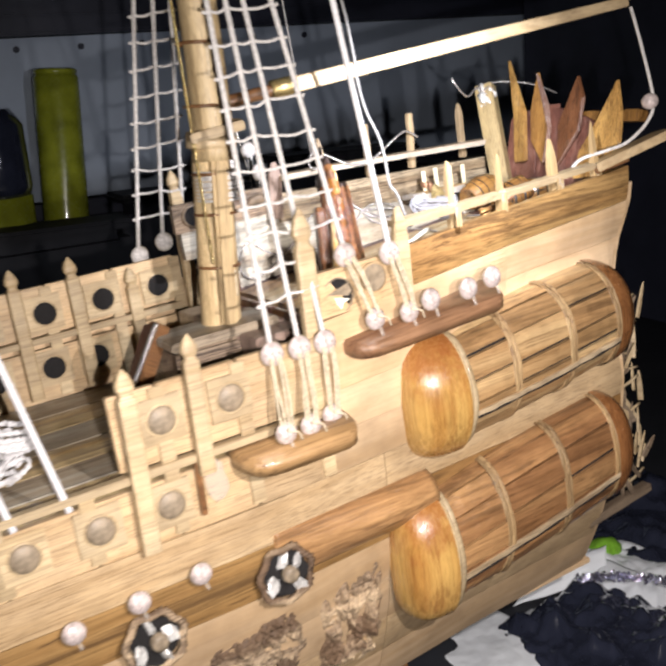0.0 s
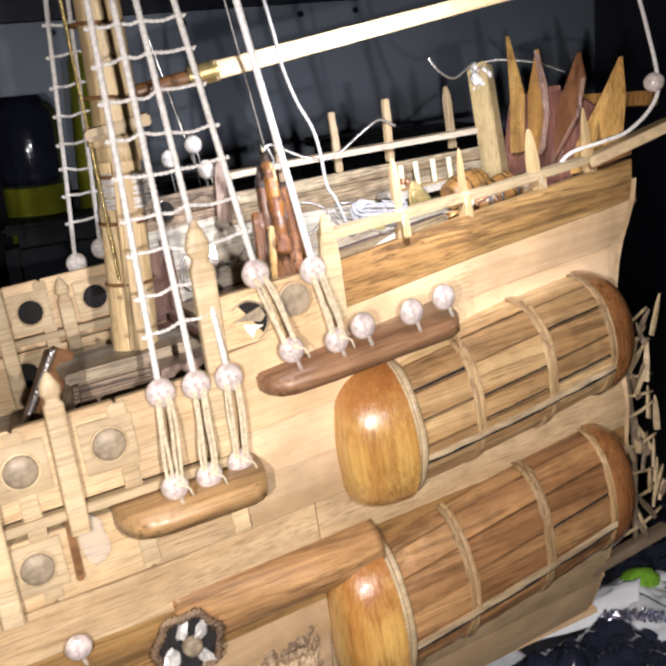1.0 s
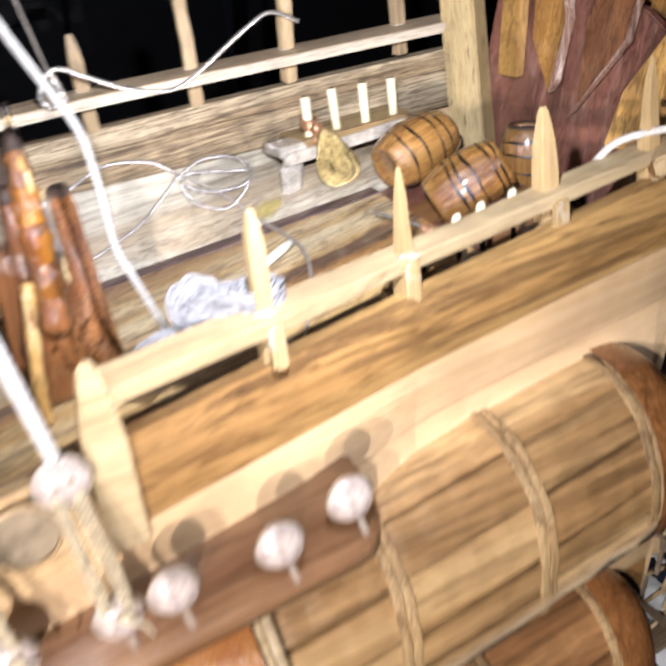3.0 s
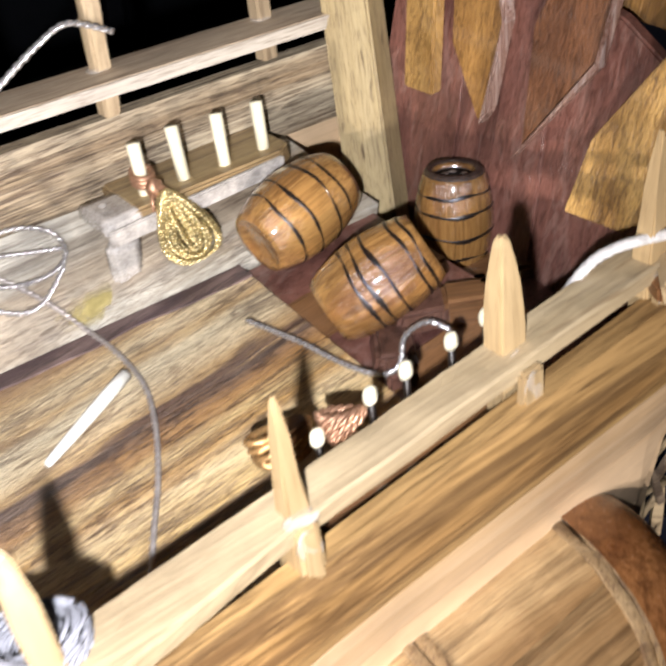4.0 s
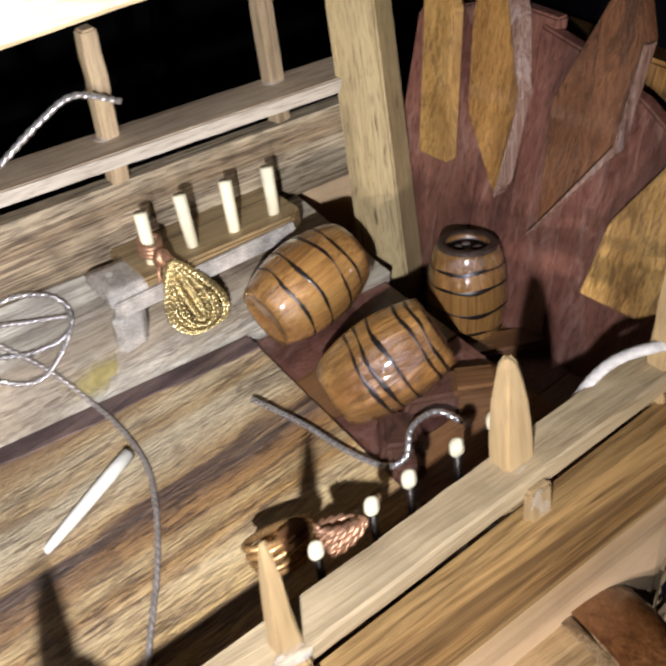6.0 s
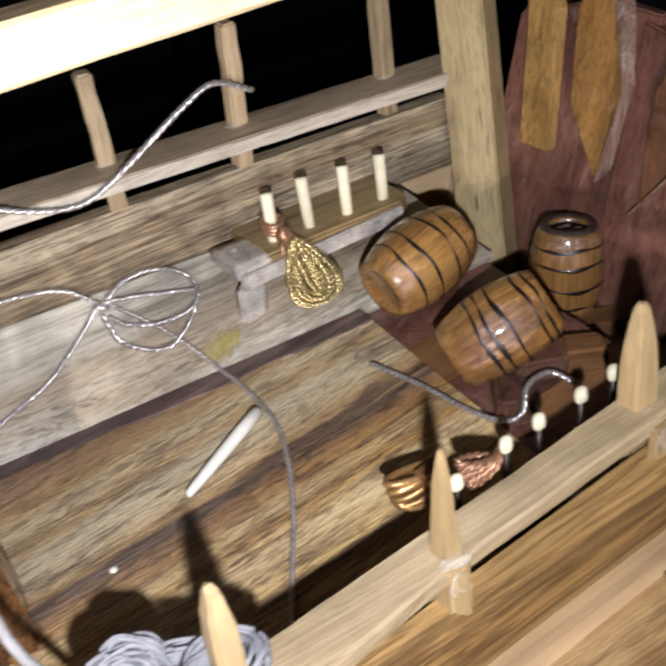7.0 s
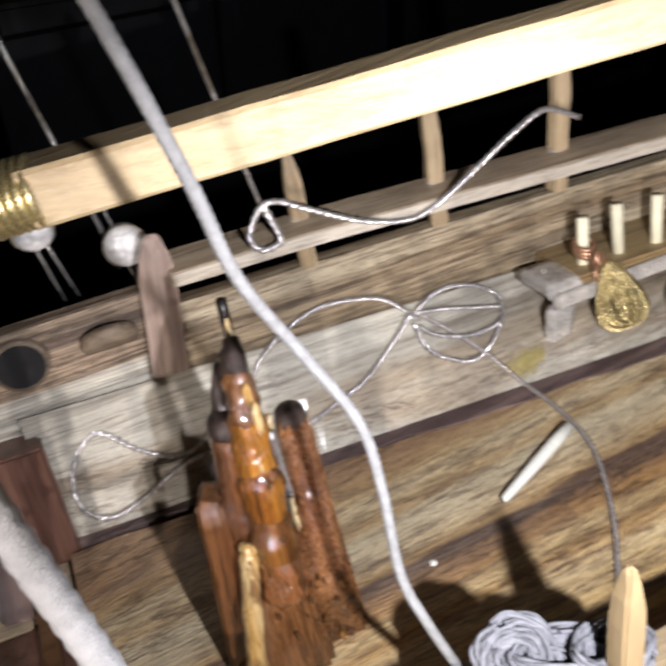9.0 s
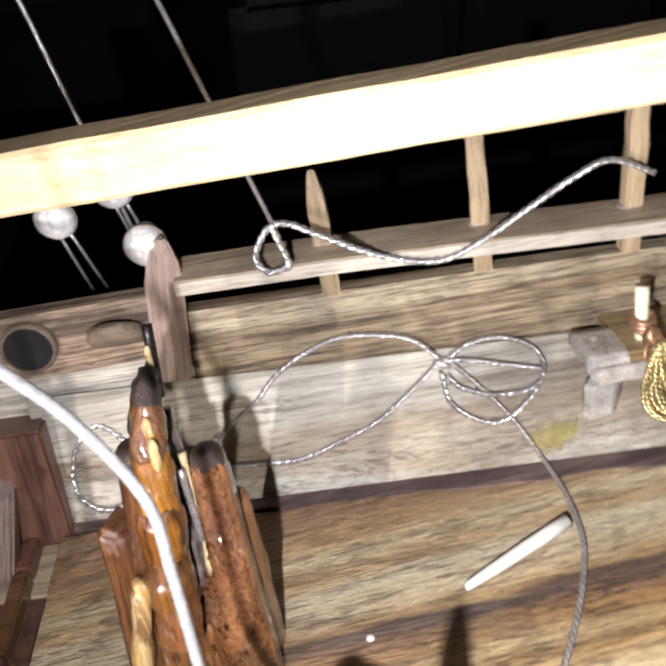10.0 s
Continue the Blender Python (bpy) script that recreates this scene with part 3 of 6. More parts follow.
for k, mat in enumerate(mats):
    (za, sa), (zb, sb) = edges[k], edges[k + 1]
    gap = 0.08 if k in (1, 2, 3) else 0.2
    if k == 0:
        strake(-45.5, 60, edge(za, sa), edge(zb + gap, sb), mat)
    elif k < 2:
        strake(-82, 60, edge(za, sa), edge(zb + gap, sb), mat)
    elif k < 5:
        strake(-82, 60, edge(za, sa), edge(zb + gap, sb), mat)
    else:
        strake(-215, -62, edge(za, sa), edge(zb + gap, sb), mat)
        strake(-61.7, 60, edge(za, sa), edge(zb + gap, sb), mat)


def lumpy(sx, sy, sz, bevel=0.5, taper=None, amount=0.4, size=2.5, cuts=7, seed=0.0):
    """A box with an uneven, hand-worked surface, standing on z = 0."""
    bm = block(sx, sy, sz, bevel, taper)
    long_edges = [e for e in bm.edges if e.calc_length() > bevel * 2]
    bmesh.ops.subdivide_edges(bm, edges=long_edges, cuts=cuts, use_grid_fill=True)
    for v in bm.verts:
        q = v.co / size + Vector((seed, seed * 1.7, 0))
        v.co += amount * Vector((noise.noise(q), noise.noise(q + Vector((9, 0, 0))), 0.4 * noise.noise(q + Vector((0, 9, 0)))))
    return bm
# lower wale, a rounded dark strake that runs up to the lower gallery
def wale_face(x, v):
    z = -93.0 - 0.02 * x - 16 * v
    full = min(max((x + 104) / 40, 0), 1)
    return (x, hull_y(x, z) - 0.6 - full * (0.4 + 6.4 * math.sin(v * math.pi) ** 0.7), z)


hull_part("wale", grid_solid(wale_face, span(-104, -46, 30), span(0, 1, 14), (0, 2.4, 0)), slat_red_wood, "", True)

# far side: closed outside, planked inside
for k, (za, zb) in enumerate(((-17, -60), (-60.3, -110), (-110.3, -168))):
    hull_part("far_plank", grid_solid(lambda x, v: (x, (86 if x < -45 else 78) + (16 if x < -75 else 0) - 0.004 * max(0, -v - 60) ** 2, v if x > -44 else min(v, -34)), span(-215, 58, 18), span(za if k else za, zb, 4), (0, -2.5, 0)), hull_wood)
hull_part("stern_board", grid_solid(lambda k, z: (stern_x(z) + 0.5, (hull_y(54, z) + 1.0) * (1 - k) + 76 * k, z), span(0, 1, 6), span(-20, -176, 24), (2.4, 0, 0)), hull_wood)
part("keel", block(250, 12, 10, 1.0), brown_wood, hull, "", False, T(-84, 38, -7))
hull_part("bottom", grid_solid(lambda x, y: (x, y, -178), span(-215, 50, 4), span(25, 62, 3), (0, 0, 2)), hull_wood)

# ---- poop deck planks


def far_seam(x):
    """Where the waterway board meets the deck: the outer plank narrows towards the stern."""
    return 55.6 - 0.19 * x


deck = thing("deck", "weathered brown and grey plank deck with dark seams", "deck", (0, 0, -31), kind="structure")
deck_at = mm(0, 0, 31)


def deck_plank(x0, x1, y0, y1, mat, lift=0.0, ends=(0, 0), name="plank"):
    def f(x, y):
        worn = 0.45 * noise.noise(Vector((x * 0.11, y * 0.05, 3.0))) + 0.2 * noise.noise(Vector((x * 0.5, y * 0.3, 7.0)))
        y = y + min(max((y - 37) / 18, 0), 1) * (far_seam(x) - 55.6)
        return (x + (ends[0] if x < (x0 + x1) / 2 else ends[1]) * (y - (y0 + y1) / 2), y + worn, deck_z(x) + lift + 0.12 * noise.noise(Vector((x * 0.3, y * 0.4, 1.0))))
    part(name, grid_solid(f, span(x0, x1, 48), (y0, y0 + 0.3, y1 - 0.3, y1), (0, 0, -2)), mat, deck, "", False, Matrix.Translation(deck_at))


for y0, y1, mat in ((1.2, 18.6, deck_wood), (18.75, 35.6, deck_wood), (35.75, 54.2, deck_wood)):
    deck_plank(-67.3, 23, y0, y1, mat, random.uniform(-0.2, 0.1))
part("seam_strip", grid_solid(lambda x, v: (x, far_seam(x) + 0.9 - v * (0.8 + 0.016 * (x + 67)) * (1 + 0.35 * noise.noise(Vector((x * 0.12, v, 2.0)))), deck_z(x) + 0.2), span(-67.3, 23, 60), (0, 0.2, 0.6, 1.5, 1.6), (0, 0, -1.5)), caulk, deck, "", False, Matrix.Translation(deck_at))
# the waterway: a grey board that slopes up to the far bulwark
part("waterway_board", grid_solid(lambda x, v: (x, (far_seam(x) + 0.7) * (1 - v) + 72.4 * v + 0.3 * noise.noise(Vector((x * 0.2, 5.0, v))) * (1 - v), deck_z(x) * (1 - v) + (-20.0 - 0.05 * x) * v), span(-67.3, 44, 40), (0, 0.02, 0.5, 1), (0, 0.5, -2)), grey_wood, deck, "", False, Matrix.Translation(deck_at))
for k, (y0, y1) in enumerate(((2, 12), (12.3, 22), (22.3, 32), (32.3, 42), (42.3, 56))):
    deck_plank(23.4, 43, y0, y1, brown_wood if k % 2 else red_wood, -1.0 + 0.2 * (k % 2))
    deck_plank(43.2, 58, y0, y1 + (14 if k == 4 else 0), brown_wood if k % 2 else red_wood, (-7.6 if k < 4 else -22) + 0.2 * (k % 2))
deck_plank(42.6, 43.1, 2, 56, caulk, -1.2, (0, 0), "step_edge")
# ---- far bulwark, inside
bulwark = thing("bulwark", "weathered grey plank bulwark inside the model ship", "bulwark", (0, 73, -20), kind="structure")
bul_at = mm(0, -73, 20)


def bul_plank(x0, x1, z0, z1, mat, y=73.2, lean=0.06, slope=-0.03, name="plank"):
    part(name, grid_solid(lambda x, z: (x, y + lean * (z + 20) - 0.02 * max(x, 0), z + slope * x), span(x0, x1, 8), (z0, z0 + 0.3, (z0 + z1) / 2, z1 - 0.3, z1), (0, 2.6, 0)), mat, bulwark, "", False, Matrix.Translation(bul_at))


bul_plank(-43, 55.5, -21, -13.3, bulwark_wood)
bul_plank(-43, 55.5, -13.0, -8.9, bulwark_wood, 72.7)
bul_plank(-82, -43.3, -26, -14.2, grey_wood, 73.6)
# the stretch with ports, forward of the step
ports = part("port_board", grid_solid(lambda x, z: (x, 73.2, z), span(-84, -43.4, 6), (-13.9, -9, -4), (0, 2.6, 0)), port_board_wood, bulwark, "", False, Matrix.Translation(bul_at))
for x, blind in ((-51, True), (-64.2, False), (-77, False)):
    if blind:
        lid = part("port", turned([(3.6, -1.0), (4.0, -0.7), (4.05, 0.4), (3.7, 0.9), (1.5, 1.0)], 28), port_rim, bulwark, "brown disc tilted in the port", True, Matrix.Translation(bul_at) @ T(x - 1.0, 72.4, -8.9, 136))
        part("rough_edge", ball(3.3, 1.0, 0.5, 0.4, 16, 0.8), rail_edge, lid, "pale splintered edge", True, T(0, -1.6, -1.6))
    else:
        ring = part("port", turned([(3.5, -1.2), (3.9, -1.0), (3.9, 0.6), (3.5, 0.8)], 24), port_rim, bulwark, "", True, Matrix.Translation(bul_at) @ T(x, 72.9, -8.6, 90))
        # no opening here: a near-black disc paints the dark of the port
        part("disc", turned([(3.3, 0.75), (3.3, 0.95)], 24), hole_shade, ring)
# ---- far rail with its posts
far_rail = thing("rail", "pale wooden rail on whittled posts over the far bulwark", "railing", (0, 70, -6), group="rails of the poop")


def far_z(x):
    return -1.4 - 0.028 * x if x > -20 else -0.8


part("handrail", grid_solid(lambda x, y: (x, y - 0.045 * x, far_z(x) + 6), span(-42, 53.6, 10), (-2.6, -2.2, 4.2, 4.6), (0, 0, -2.0)), far_rail_wood, far_rail)
# separate strip: the torch-lit look of the front face is its colour
part("front_edge", grid_solid(lambda x, z: (x, -2.95 - 0.045 * x + 0.12 * noise.noise(Vector((x * 0.3, 0, z))), far_z(x) + 6 - z), span(-42, 53.6, 30), (0.12, 0.5, 1.5, 1.95), (0, 0.34, 0)), rail_edge, far_rail, "front edge strip, lit face painted pale")
for x, y, tip, cut in ((-22.2, 4.2, 9.5, 6), (-1.6, 3.4, 11.6, 0.6), (17.6, 2.1, 12.6, 0.6), (42.8, 1.4, 13.0, 5)):
    h = tip + 8.5
    bm = pointed_post(2.5, 2.4, h, cut) if cut > 1 else lumpy(2.6, 2.5, h, 0.3, (0.86, 0.92), 0.28, 4.0, 6, x)
    part("post", bm, far_post_wood, far_rail, "", False, T(x, y, -2.6, random.uniform(-2, 2), random.uniform(-3, 3), random.uniform(-12, 12)))
    part("glue_fillet", ball(0.8, 2.0, 1.5, 0.6, 14, 0.7), glue, far_rail, "clear glue at the post foot", True, T(x, y - 0.6, far_z(x) + 6.0))
# ---- near rail with its posts
near_rail = thing("rail", "pale wooden rail with whittled pointed posts along the ship side", "railing", (0, 0, -18), group="rails of the poop")


def near_y(x):
    return 0.3 + 0.075 * x - 0.0004 * x * x


def rail_out(x):
    """How far the rail's outer edge stands off its middle."""
    return 2.5 + 0.09 * min(max(-x, 0), 18)


part("handrail", grid_solid(lambda x, y: (x, near_y(x) + (y if y > -1.5 else y * rail_out(x) / 2.3), 6 + 0.045 * max(x - 10, 0) - 0.5 * max(-1.9 - y, 0) + 0.12 * noise.noise(Vector((x * 0.35, y * 0.5, 2.0)))), span(-46, 56, 60), (-2.3, -2.0, -1.1, -0.8, 0.4, 1.5, 1.9), (0, 0.15, -1.9)), rail_wood, near_rail)
for x, y, tip, w, d, cut, ry in ((-22, -1.7, 19.6, 2.2, 2.3, 6, 2), (-0.2, 0, 18.2, 2.8, 2.6, 16, 1), (26.4, 3.2, 18.8, 3.4, 2.6, 10, -2), (45.5, 2.8, 21.5, 2.8, 2.3, 13, -1)):
    part("post", pointed_post(w, d, tip + 1.5, cut), post_wood, near_rail, "", False, T(x - 0.5, y - 0.6, -1.5, 0, ry, random.uniform(-8, 8)))
    part("post_foot", block(w * 0.85, 1.6, 6.4, 0.4, (0.95, 0.8), 0.15), post_wood, near_rail, "", False, T(x - 0.5, near_y(x) - rail_out(x) - 0.3, -0.8, 0, ry))
    part("glue_fillet", ball(0.8, 1.9, 0.8, 0.6, 16, 0.9), glue, near_rail, "clear glue at the post foot", True, T(x - 0.4, y - 0.9 - d / 2, 6.2))
    part("glue_run", ball(0.8, 1.4, 0.35, 2.2, 16, 0.8), glue, near_rail, "clear glue run below the rail", True, T(x - 0.5, near_y(x) - rail_out(x) - 0.7, 3.6))
# ---- stern: the fan of boards
fan = thing("stern_fan", "fan of dark red, orange and yellow pointed boards at the stern", "transom", (52, 38, -30))


def fan_board(pts, mat, depth=0.0, thick=1.8, label=""):
    """A board of the fan: outline in y and z, on the leaning stern plane, depth forward of it."""
    bm = slab([(y - 38, z + 30) for y, z in pts], thick, 0.3)
    for v in bm.verts:
        y, z, t = v.co
        v.co = Vector((0.29 * z - depth - t, y, z))
    return part("board", bm, mat, fan, label)


fan_board([(64, -34), (64, 3), (61, 5), (58, 2), (50, -31)], red_wood, -3.6)
fan_board([(53, -34), (60.5, 4), (48.5, 8), (44, -34)], red_wood, -3.1)
fan_board([(45.5, -34), (50.5, 8), (38, 8), (36, -34)], red_wood, -3.4)
fan_board([(37.5, -34), (40, 7), (33, 6), (27, -33)], red_wood, -2.8)
fan_board([(30, -33), (35, 5), (23, 3), (14, -1), (8, -17), (8, -30)], red_wood, -3.2)
fan_board([(55.6, -12.8), (49.5, -12.4), (53.4, 6), (66.8, 26), (59.4, 4.7)], fan_yellow, -0.6, 2.0)
fan_board([(50.3, 6.6), (47.8, -5), (40.3, -13.2), (38.6, -0.2), (42.0, 8.5), (49.0, 20.5)], fan_orange, -0.6, 1.6)
fan_board([(41.0, 8.5), (49, 20.3), (38.6, 0), (39.3, -13.2), (38.1, -11), (38.2, 0)], worn_edge, -0.2, 2.2)
fan_board([(34, 0.7), (31.7, -14), (23.0, -0.8), (22.6, 10), (27, 18)], fan_brown, -0.6, 1.8)
fan_board([(32.3, -15), (31.5, -14), (23.2, -1.0), (22.8, 10), (22.2, 10), (22.5, -1.5)], worn_edge, 0.4, 1.2)
fan_board([(21, -9), (22.4, -18.4), (13.7, -17.6), (2, -8), (3, 4), (7, 15.5), (13, 4)], fan_yellow, -0.2, 1.8)
# stern cap rail behind the fan and the beam at its foot
cap = part("cap_rail", block(6, 66, 4.2, 0.5), fan_orange, fan, "", False, T(19.5, -1.5, 29.5, 0, 14))
part("foot_beam", block(46, 4.4, 5.0, 0.5), brown_wood, fan, "", False, T(3, -9.5, -3.6, 0, -6, -32))
part("floor_wedge", block(15, 7, 3, 0.6, (0.8, 0.6), 0.5), far_post_wood, fan, "greyish wedge on the floor", False, T(-8, -12, -5.5, 8, 4, -30))
for x, y, z, sx, sy, sz, rz, mt in ((33.5, 25.4, -26.4, 8, 5, 3.4, -24, cap_red), (38, 22.5, -26.2, 6, 5, 4, -30, brown_wood), (27.4, 23.4, -27.2, 5.4, 6.5, 2.6, -32, cap_red), (25.6, 20.0, -27.4, 4, 5, 2.2, -20, cap_red)):
    ft = thing("floor_block", "small brown wooden block on the floor by the barrels", "block", (x, y, z), group="floor blocks")
    part("body", block(sx, sy, sz, 0.5, (0.9, 0.9), 0.4), mt, ft, "", False, T(0, 0, 0, 0, 0, rz))
corner = thing("stern_post", "square speckled yellow wooden post at the stern corner", "post", (51, 62, -33))
lean = (Vector((58, 71.5, 15.5)) - Vector((47.5, 52, -38))).normalized()
part("shaft", block(7.2, 6.6, 60, 0.35), big_post_wood, corner, "", False, Matrix.Translation(mm(-3.5, -10, -5)) @ lean.to_track_quat("Z", "Y").to_matrix().to_4x4() @ T(0, 0, 0, 0, 0, -28))
tangle = thing("wire_tangle", "small tangle of silver wire on top of the stern post", "wire", (56, 70.5, 14.5))
for k in range(6):
    pts = [(3.2 * math.cos(a + k) * (0.6 + 0.1 * k), 2.6 * math.sin(a * 1.3 + k), -5 + 1.6 * k + 1.2 * math.sin(2 * a)) for a in span(0, 6.5, 12)]
    part("loop", rope(pts, 0.42, n=3), silver, tangle, "", True)
for k in range(7):
    part("glue_lump", ball(1.8, 1.1, 0.9, 1.2, 12, 0.9), foil, tangle, "crumpled whitish lump", True, T(2.2 * math.cos(k * 2.4) + 0.5, -1.5 + 1.6 * math.sin(k * 2.4), -7 + 1.5 * k))
part("long_end", rope([(-31, -20, 9), (-26, -18, 4), (-16, -10, 1), (-3, 0, 3), (6, -4, 4), (18, -10, 1), (30, -10, -4)], 0.45, n=6), silver, tangle, "", True)
# quarter piece that juts out at the stern corner
quarter = thing("quarter_board", "yellow wooden board jutting out at the stern corner", "board", (54, 0, -13))
part("board", slab([(-12, -2.5), (14, -13), (17, -9), (15, -4), (-6, 4)], 3.0, 0.4), boom_wood, quarter, "", False, T(0, 0, 2, -8, -14))
part("knee", slab([(-9, -2), (5, -4), (7, 1), (-7, 3)], 2.2, 0.3), brown_wood, quarter, "", False, T(-2, 1, 0, 0, -8))
cord = thing("cord", "silver white cord with a bead over the stern rail", "cord", (38, 5, -11))
part("line", rope([(-4, 0, -3), (2, -1, 2), (10, -6, 4), (17, -9.5, 6), (22, -14, 12), (23, -16, 19), (23, -13, 34), (22, -9.5, 50)], 0.6, pitch=3, strands=3, n=8, depth=0.3), shroud_cord, cord, "", True)
part("bead", ball(2.8, 1.1, 1, 1), pearl, cord, "", True, T(22.5, -15, 18.6))
# ---- side galleries


def gallery(zc0, zc1, x0, x1, r, out, y0, mat, label, caplen):
    """A half barrel on the ship side: slats between ribs, a domed cap at each end."""
    g = thing("side_gallery", label, "gallery", ((x0 + x1) / 2, y0, (zc0 + zc1) / 2 - r), group="side galleries")
    at = Matrix.Translation(-mm((x0 + x1) / 2, y0, (zc0 + zc1) / 2 - r))
    length = x1 - x0

    def zc(x):
        return zc0 + (zc1 - zc0) * (x - x0) / length

    def face(x, a, k=1.0):
        swell = 1 + 0.05 * math.sin(math.pi * (x - x0) / length)
        return (x, y0 + 0.03 * (x - x0) - out * k * swell * math.cos(a) ** 0.8 if math.cos(a) > 0 else y0 + 0.03 * (x - x0), zc(x) + r * k * swell * math.sin(a))
    n = 7
    cuts = [x0, x0 + length * 0.31, x0 + length * 0.67, x1]
    for c0, c1 in zip(cuts, cuts[1:]):
        seams = [-math.pi / 2 + math.pi * (i + (random.uniform(-0.16, 0.16) if 0 < i < n else 0)) / n for i in range(n + 1)]
        for a0, a1 in zip(seams, seams[1:]):
            k, tilt, g0, g1 = 1.0 + random.uniform(-0.02, 0.02), random.uniform(-0.02, 0.02), random.uniform(0.008, 0.05), random.uniform(0.008, 0.04)
            part("slat", grid_solid(lambda x, a: face(x, a, k + tilt * (x - c0) / length + 0.004 * math.sin(x * 0.9 + a * 5)), span(c0 + 0.2, c1 - 0.2, 8), span(a0 + g0, a1 - g1, 3), (0, 1.8, 0)), mat, g, "", False, at)
    # near-black sheet behind the slats, painting the shade in their gaps
    part("backing", grid_solid(lambda x, a: face(x, a, 0.93), span(x0, x1, 6), span(-math.pi / 2 + 0.05, math.pi / 2 - 0.05, 12), (0, 1.0, 0)), hole_shade, g, "", True, at)
    # lifted slat edge that catches light: the brightness is put into pale wood
    part("batten", grid_solid(lambda x, a: face(x, a, 1.055 + 0.012 * math.sin(x * 0.7)), span(x0, x1, 14), span(-0.39, -0.30, 3), (0, 1.6, 0)), lit_edge_wood, g, "lifted slat edge, its lit look painted pale", False, at)
    # the crack's shade is a near-black rod laid under the batten
    part("crack", rod([face(x, -0.425, 1.02) for x in span(x0, x1, 8)], lambda t: 0.45 + 0.4 * abs(math.sin(t * 9)), 6, 3), hole_shade, g, "", True, at)
    for x in cuts[1:]:
        # each rib is a pair of flat bent strips, a little uneven
        for dx, w in ((-1.7, 1.55), (0.0, 1.45)):
            def strip(u, a, dx=dx, w=w, x=x):
                p = face(x, a, 1.038 + 0.010 * math.sin(a * 7 + x + dx) + 0.006 * math.sin(a * 17 + dx) - 0.012 * (abs(u - 0.5) > 0.4))
                return (p[0] + dx + w * u + 0.3 * math.sin(a * 3 + x) + 0.12 * math.sin(a * 13 + x * dx), p[1], p[2])
            part("rib", grid_solid(strip, (0, 0.08, 0.5, 0.92, 1), span(-math.pi / 2, math.pi / 2, 26), (0, 1.0, 0)), rib_wood, g, "", True, at)
    for w0, w1 in ((0.0, 1.5), (1.7, 3.2)):
        part("cap_ring", grid_solid(lambda x, a: face(x, a, 1.10 + 0.012 * math.sin(a * 6 + w0)), span(x0 + w0, x0 + w1, 3), span(-math.pi / 2, math.pi / 2, 20), (0, 1.6, 0)), rail_wood, g, "pale ring behind the cap", True, at)
    for x, s in ((x0, -1), (x1, 1)):
        def dome(u, a, x=x, s=s):
            w = math.sin(u * math.pi / 2) ** (0.72 if s < 0 else 0.85)
            p = face(x, a, max((1.17 if s < 0 else 1.06) * math.cos(u * math.pi / 2) ** (0.5 if s < 0 else 0.6), 0.02))
            return (x + s * (caplen if s < 0 else 13) * w, p[1], p[2])
        bm = bmesh.new()
        us, vs = span(0, 0.98, 10), span(-math.pi / 2, math.pi / 2, 16)
        g0 = [[bm.verts.new(dome(u, a)) for a in vs] for u in us]
        for a, b in zip(g0, g0[1:]):
            for k in range(len(vs) - 1):
                bm.faces.new((a[k], a[k + 1], b[k + 1], b[k]))
        bm.faces.new(g0[-1])
        part("cap", bm, cap_wood if s < 0 else end_cap_wood, g, "varnished amber domed end cap" if s < 0 else "dark red-brown domed end cap", True, at)
    return g


gallery(-69.0, -62.5, -35.5, 34.5, 18.3, 17.8, 0.6, slat_wood, "upper half-barrel side gallery of brown slats and pale ribs", 18)
gallery(-121, -111.5, -47, 30, 20, 15, -2.0, slat_red_wood, "lower half-barrel side gallery of reddish slats and pale ribs", 15)
# ---- channels with their deadeyes


def bead(at, r=3.4, name="deadeye", label="round pearly deadeye bead with lanyard holes", pin=None, mat=None):
    d = thing(name, label, "deadeye", at, group="deadeyes")
    bm = ball(r, 1, 0.62, 1, 22, 0.08)
    b = part("bead", bm, mat or pearl, d, "", True)
    w = random.uniform(0, 6.28)
    part("strop", rope([(r * 0.98 * math.cos(a), 0, r * 0.98 * math.sin(a)) for a in span(0, 6.283, 18)], 0.22, pitch=2.0, n=2, seg=5, depth=0.3), port_grey, d, "cord strop round the bead", True)
    for k in range(0 if mat or name == "bead" else 3):
        a = w + k * 2.1
        # lanyard holes are small darker discs, the shade in them painted
        part("hole", turned([(0.42, -0.1), (0.42, 0.2)], 8), bead_hole_shade, d, "", False, T(1.25 * math.cos(a), -r * 0.62 + 0.25, 1.25 * math.sin(a), 90))
    if pin:
        part("pin", rod([(0.3, -r * 0.5, -r * 0.7), (0.8, -r * 0.6, -r - pin)], 0.55, 8, 2), glue, d, "", True)
    return d


def channel(x0, x1, y0, y1, z, thick, mat, label, slope=0.0):
    c = thing("channel_board", label, "channel", ((x0 + x1) / 2, y0, z), group="channel boards")
    w, h = (x1 - x0) / 2, y0 - y1
    pts = [(-w, 0), (-w - 0.2, -h * 0.35), (-w + 1.2, -h * 0.68), (-w + 3.6, -h * 0.88), (-w + 7.5, -h * 0.97), (-w * 0.4, -h), (w - 6, -h), (w - 3, -h * 0.93), (w - 1, -h * 0.72), (w, -h * 0.4), (w, 0)]
    part("board", slab(pts, thick, 0.7), mat, c, "", True, T(0, 0, 0, 10, -math.degrees(slope)))


channel(-72, -14, -2, -18, -43.5, 5.0, channel_wood, "dark varnished channel board with rounded ends", 0.05)
channel(-113, -76, -9, -24, -65.5, 5.5, tan_channel, "light varnished channel board with rounded ends")
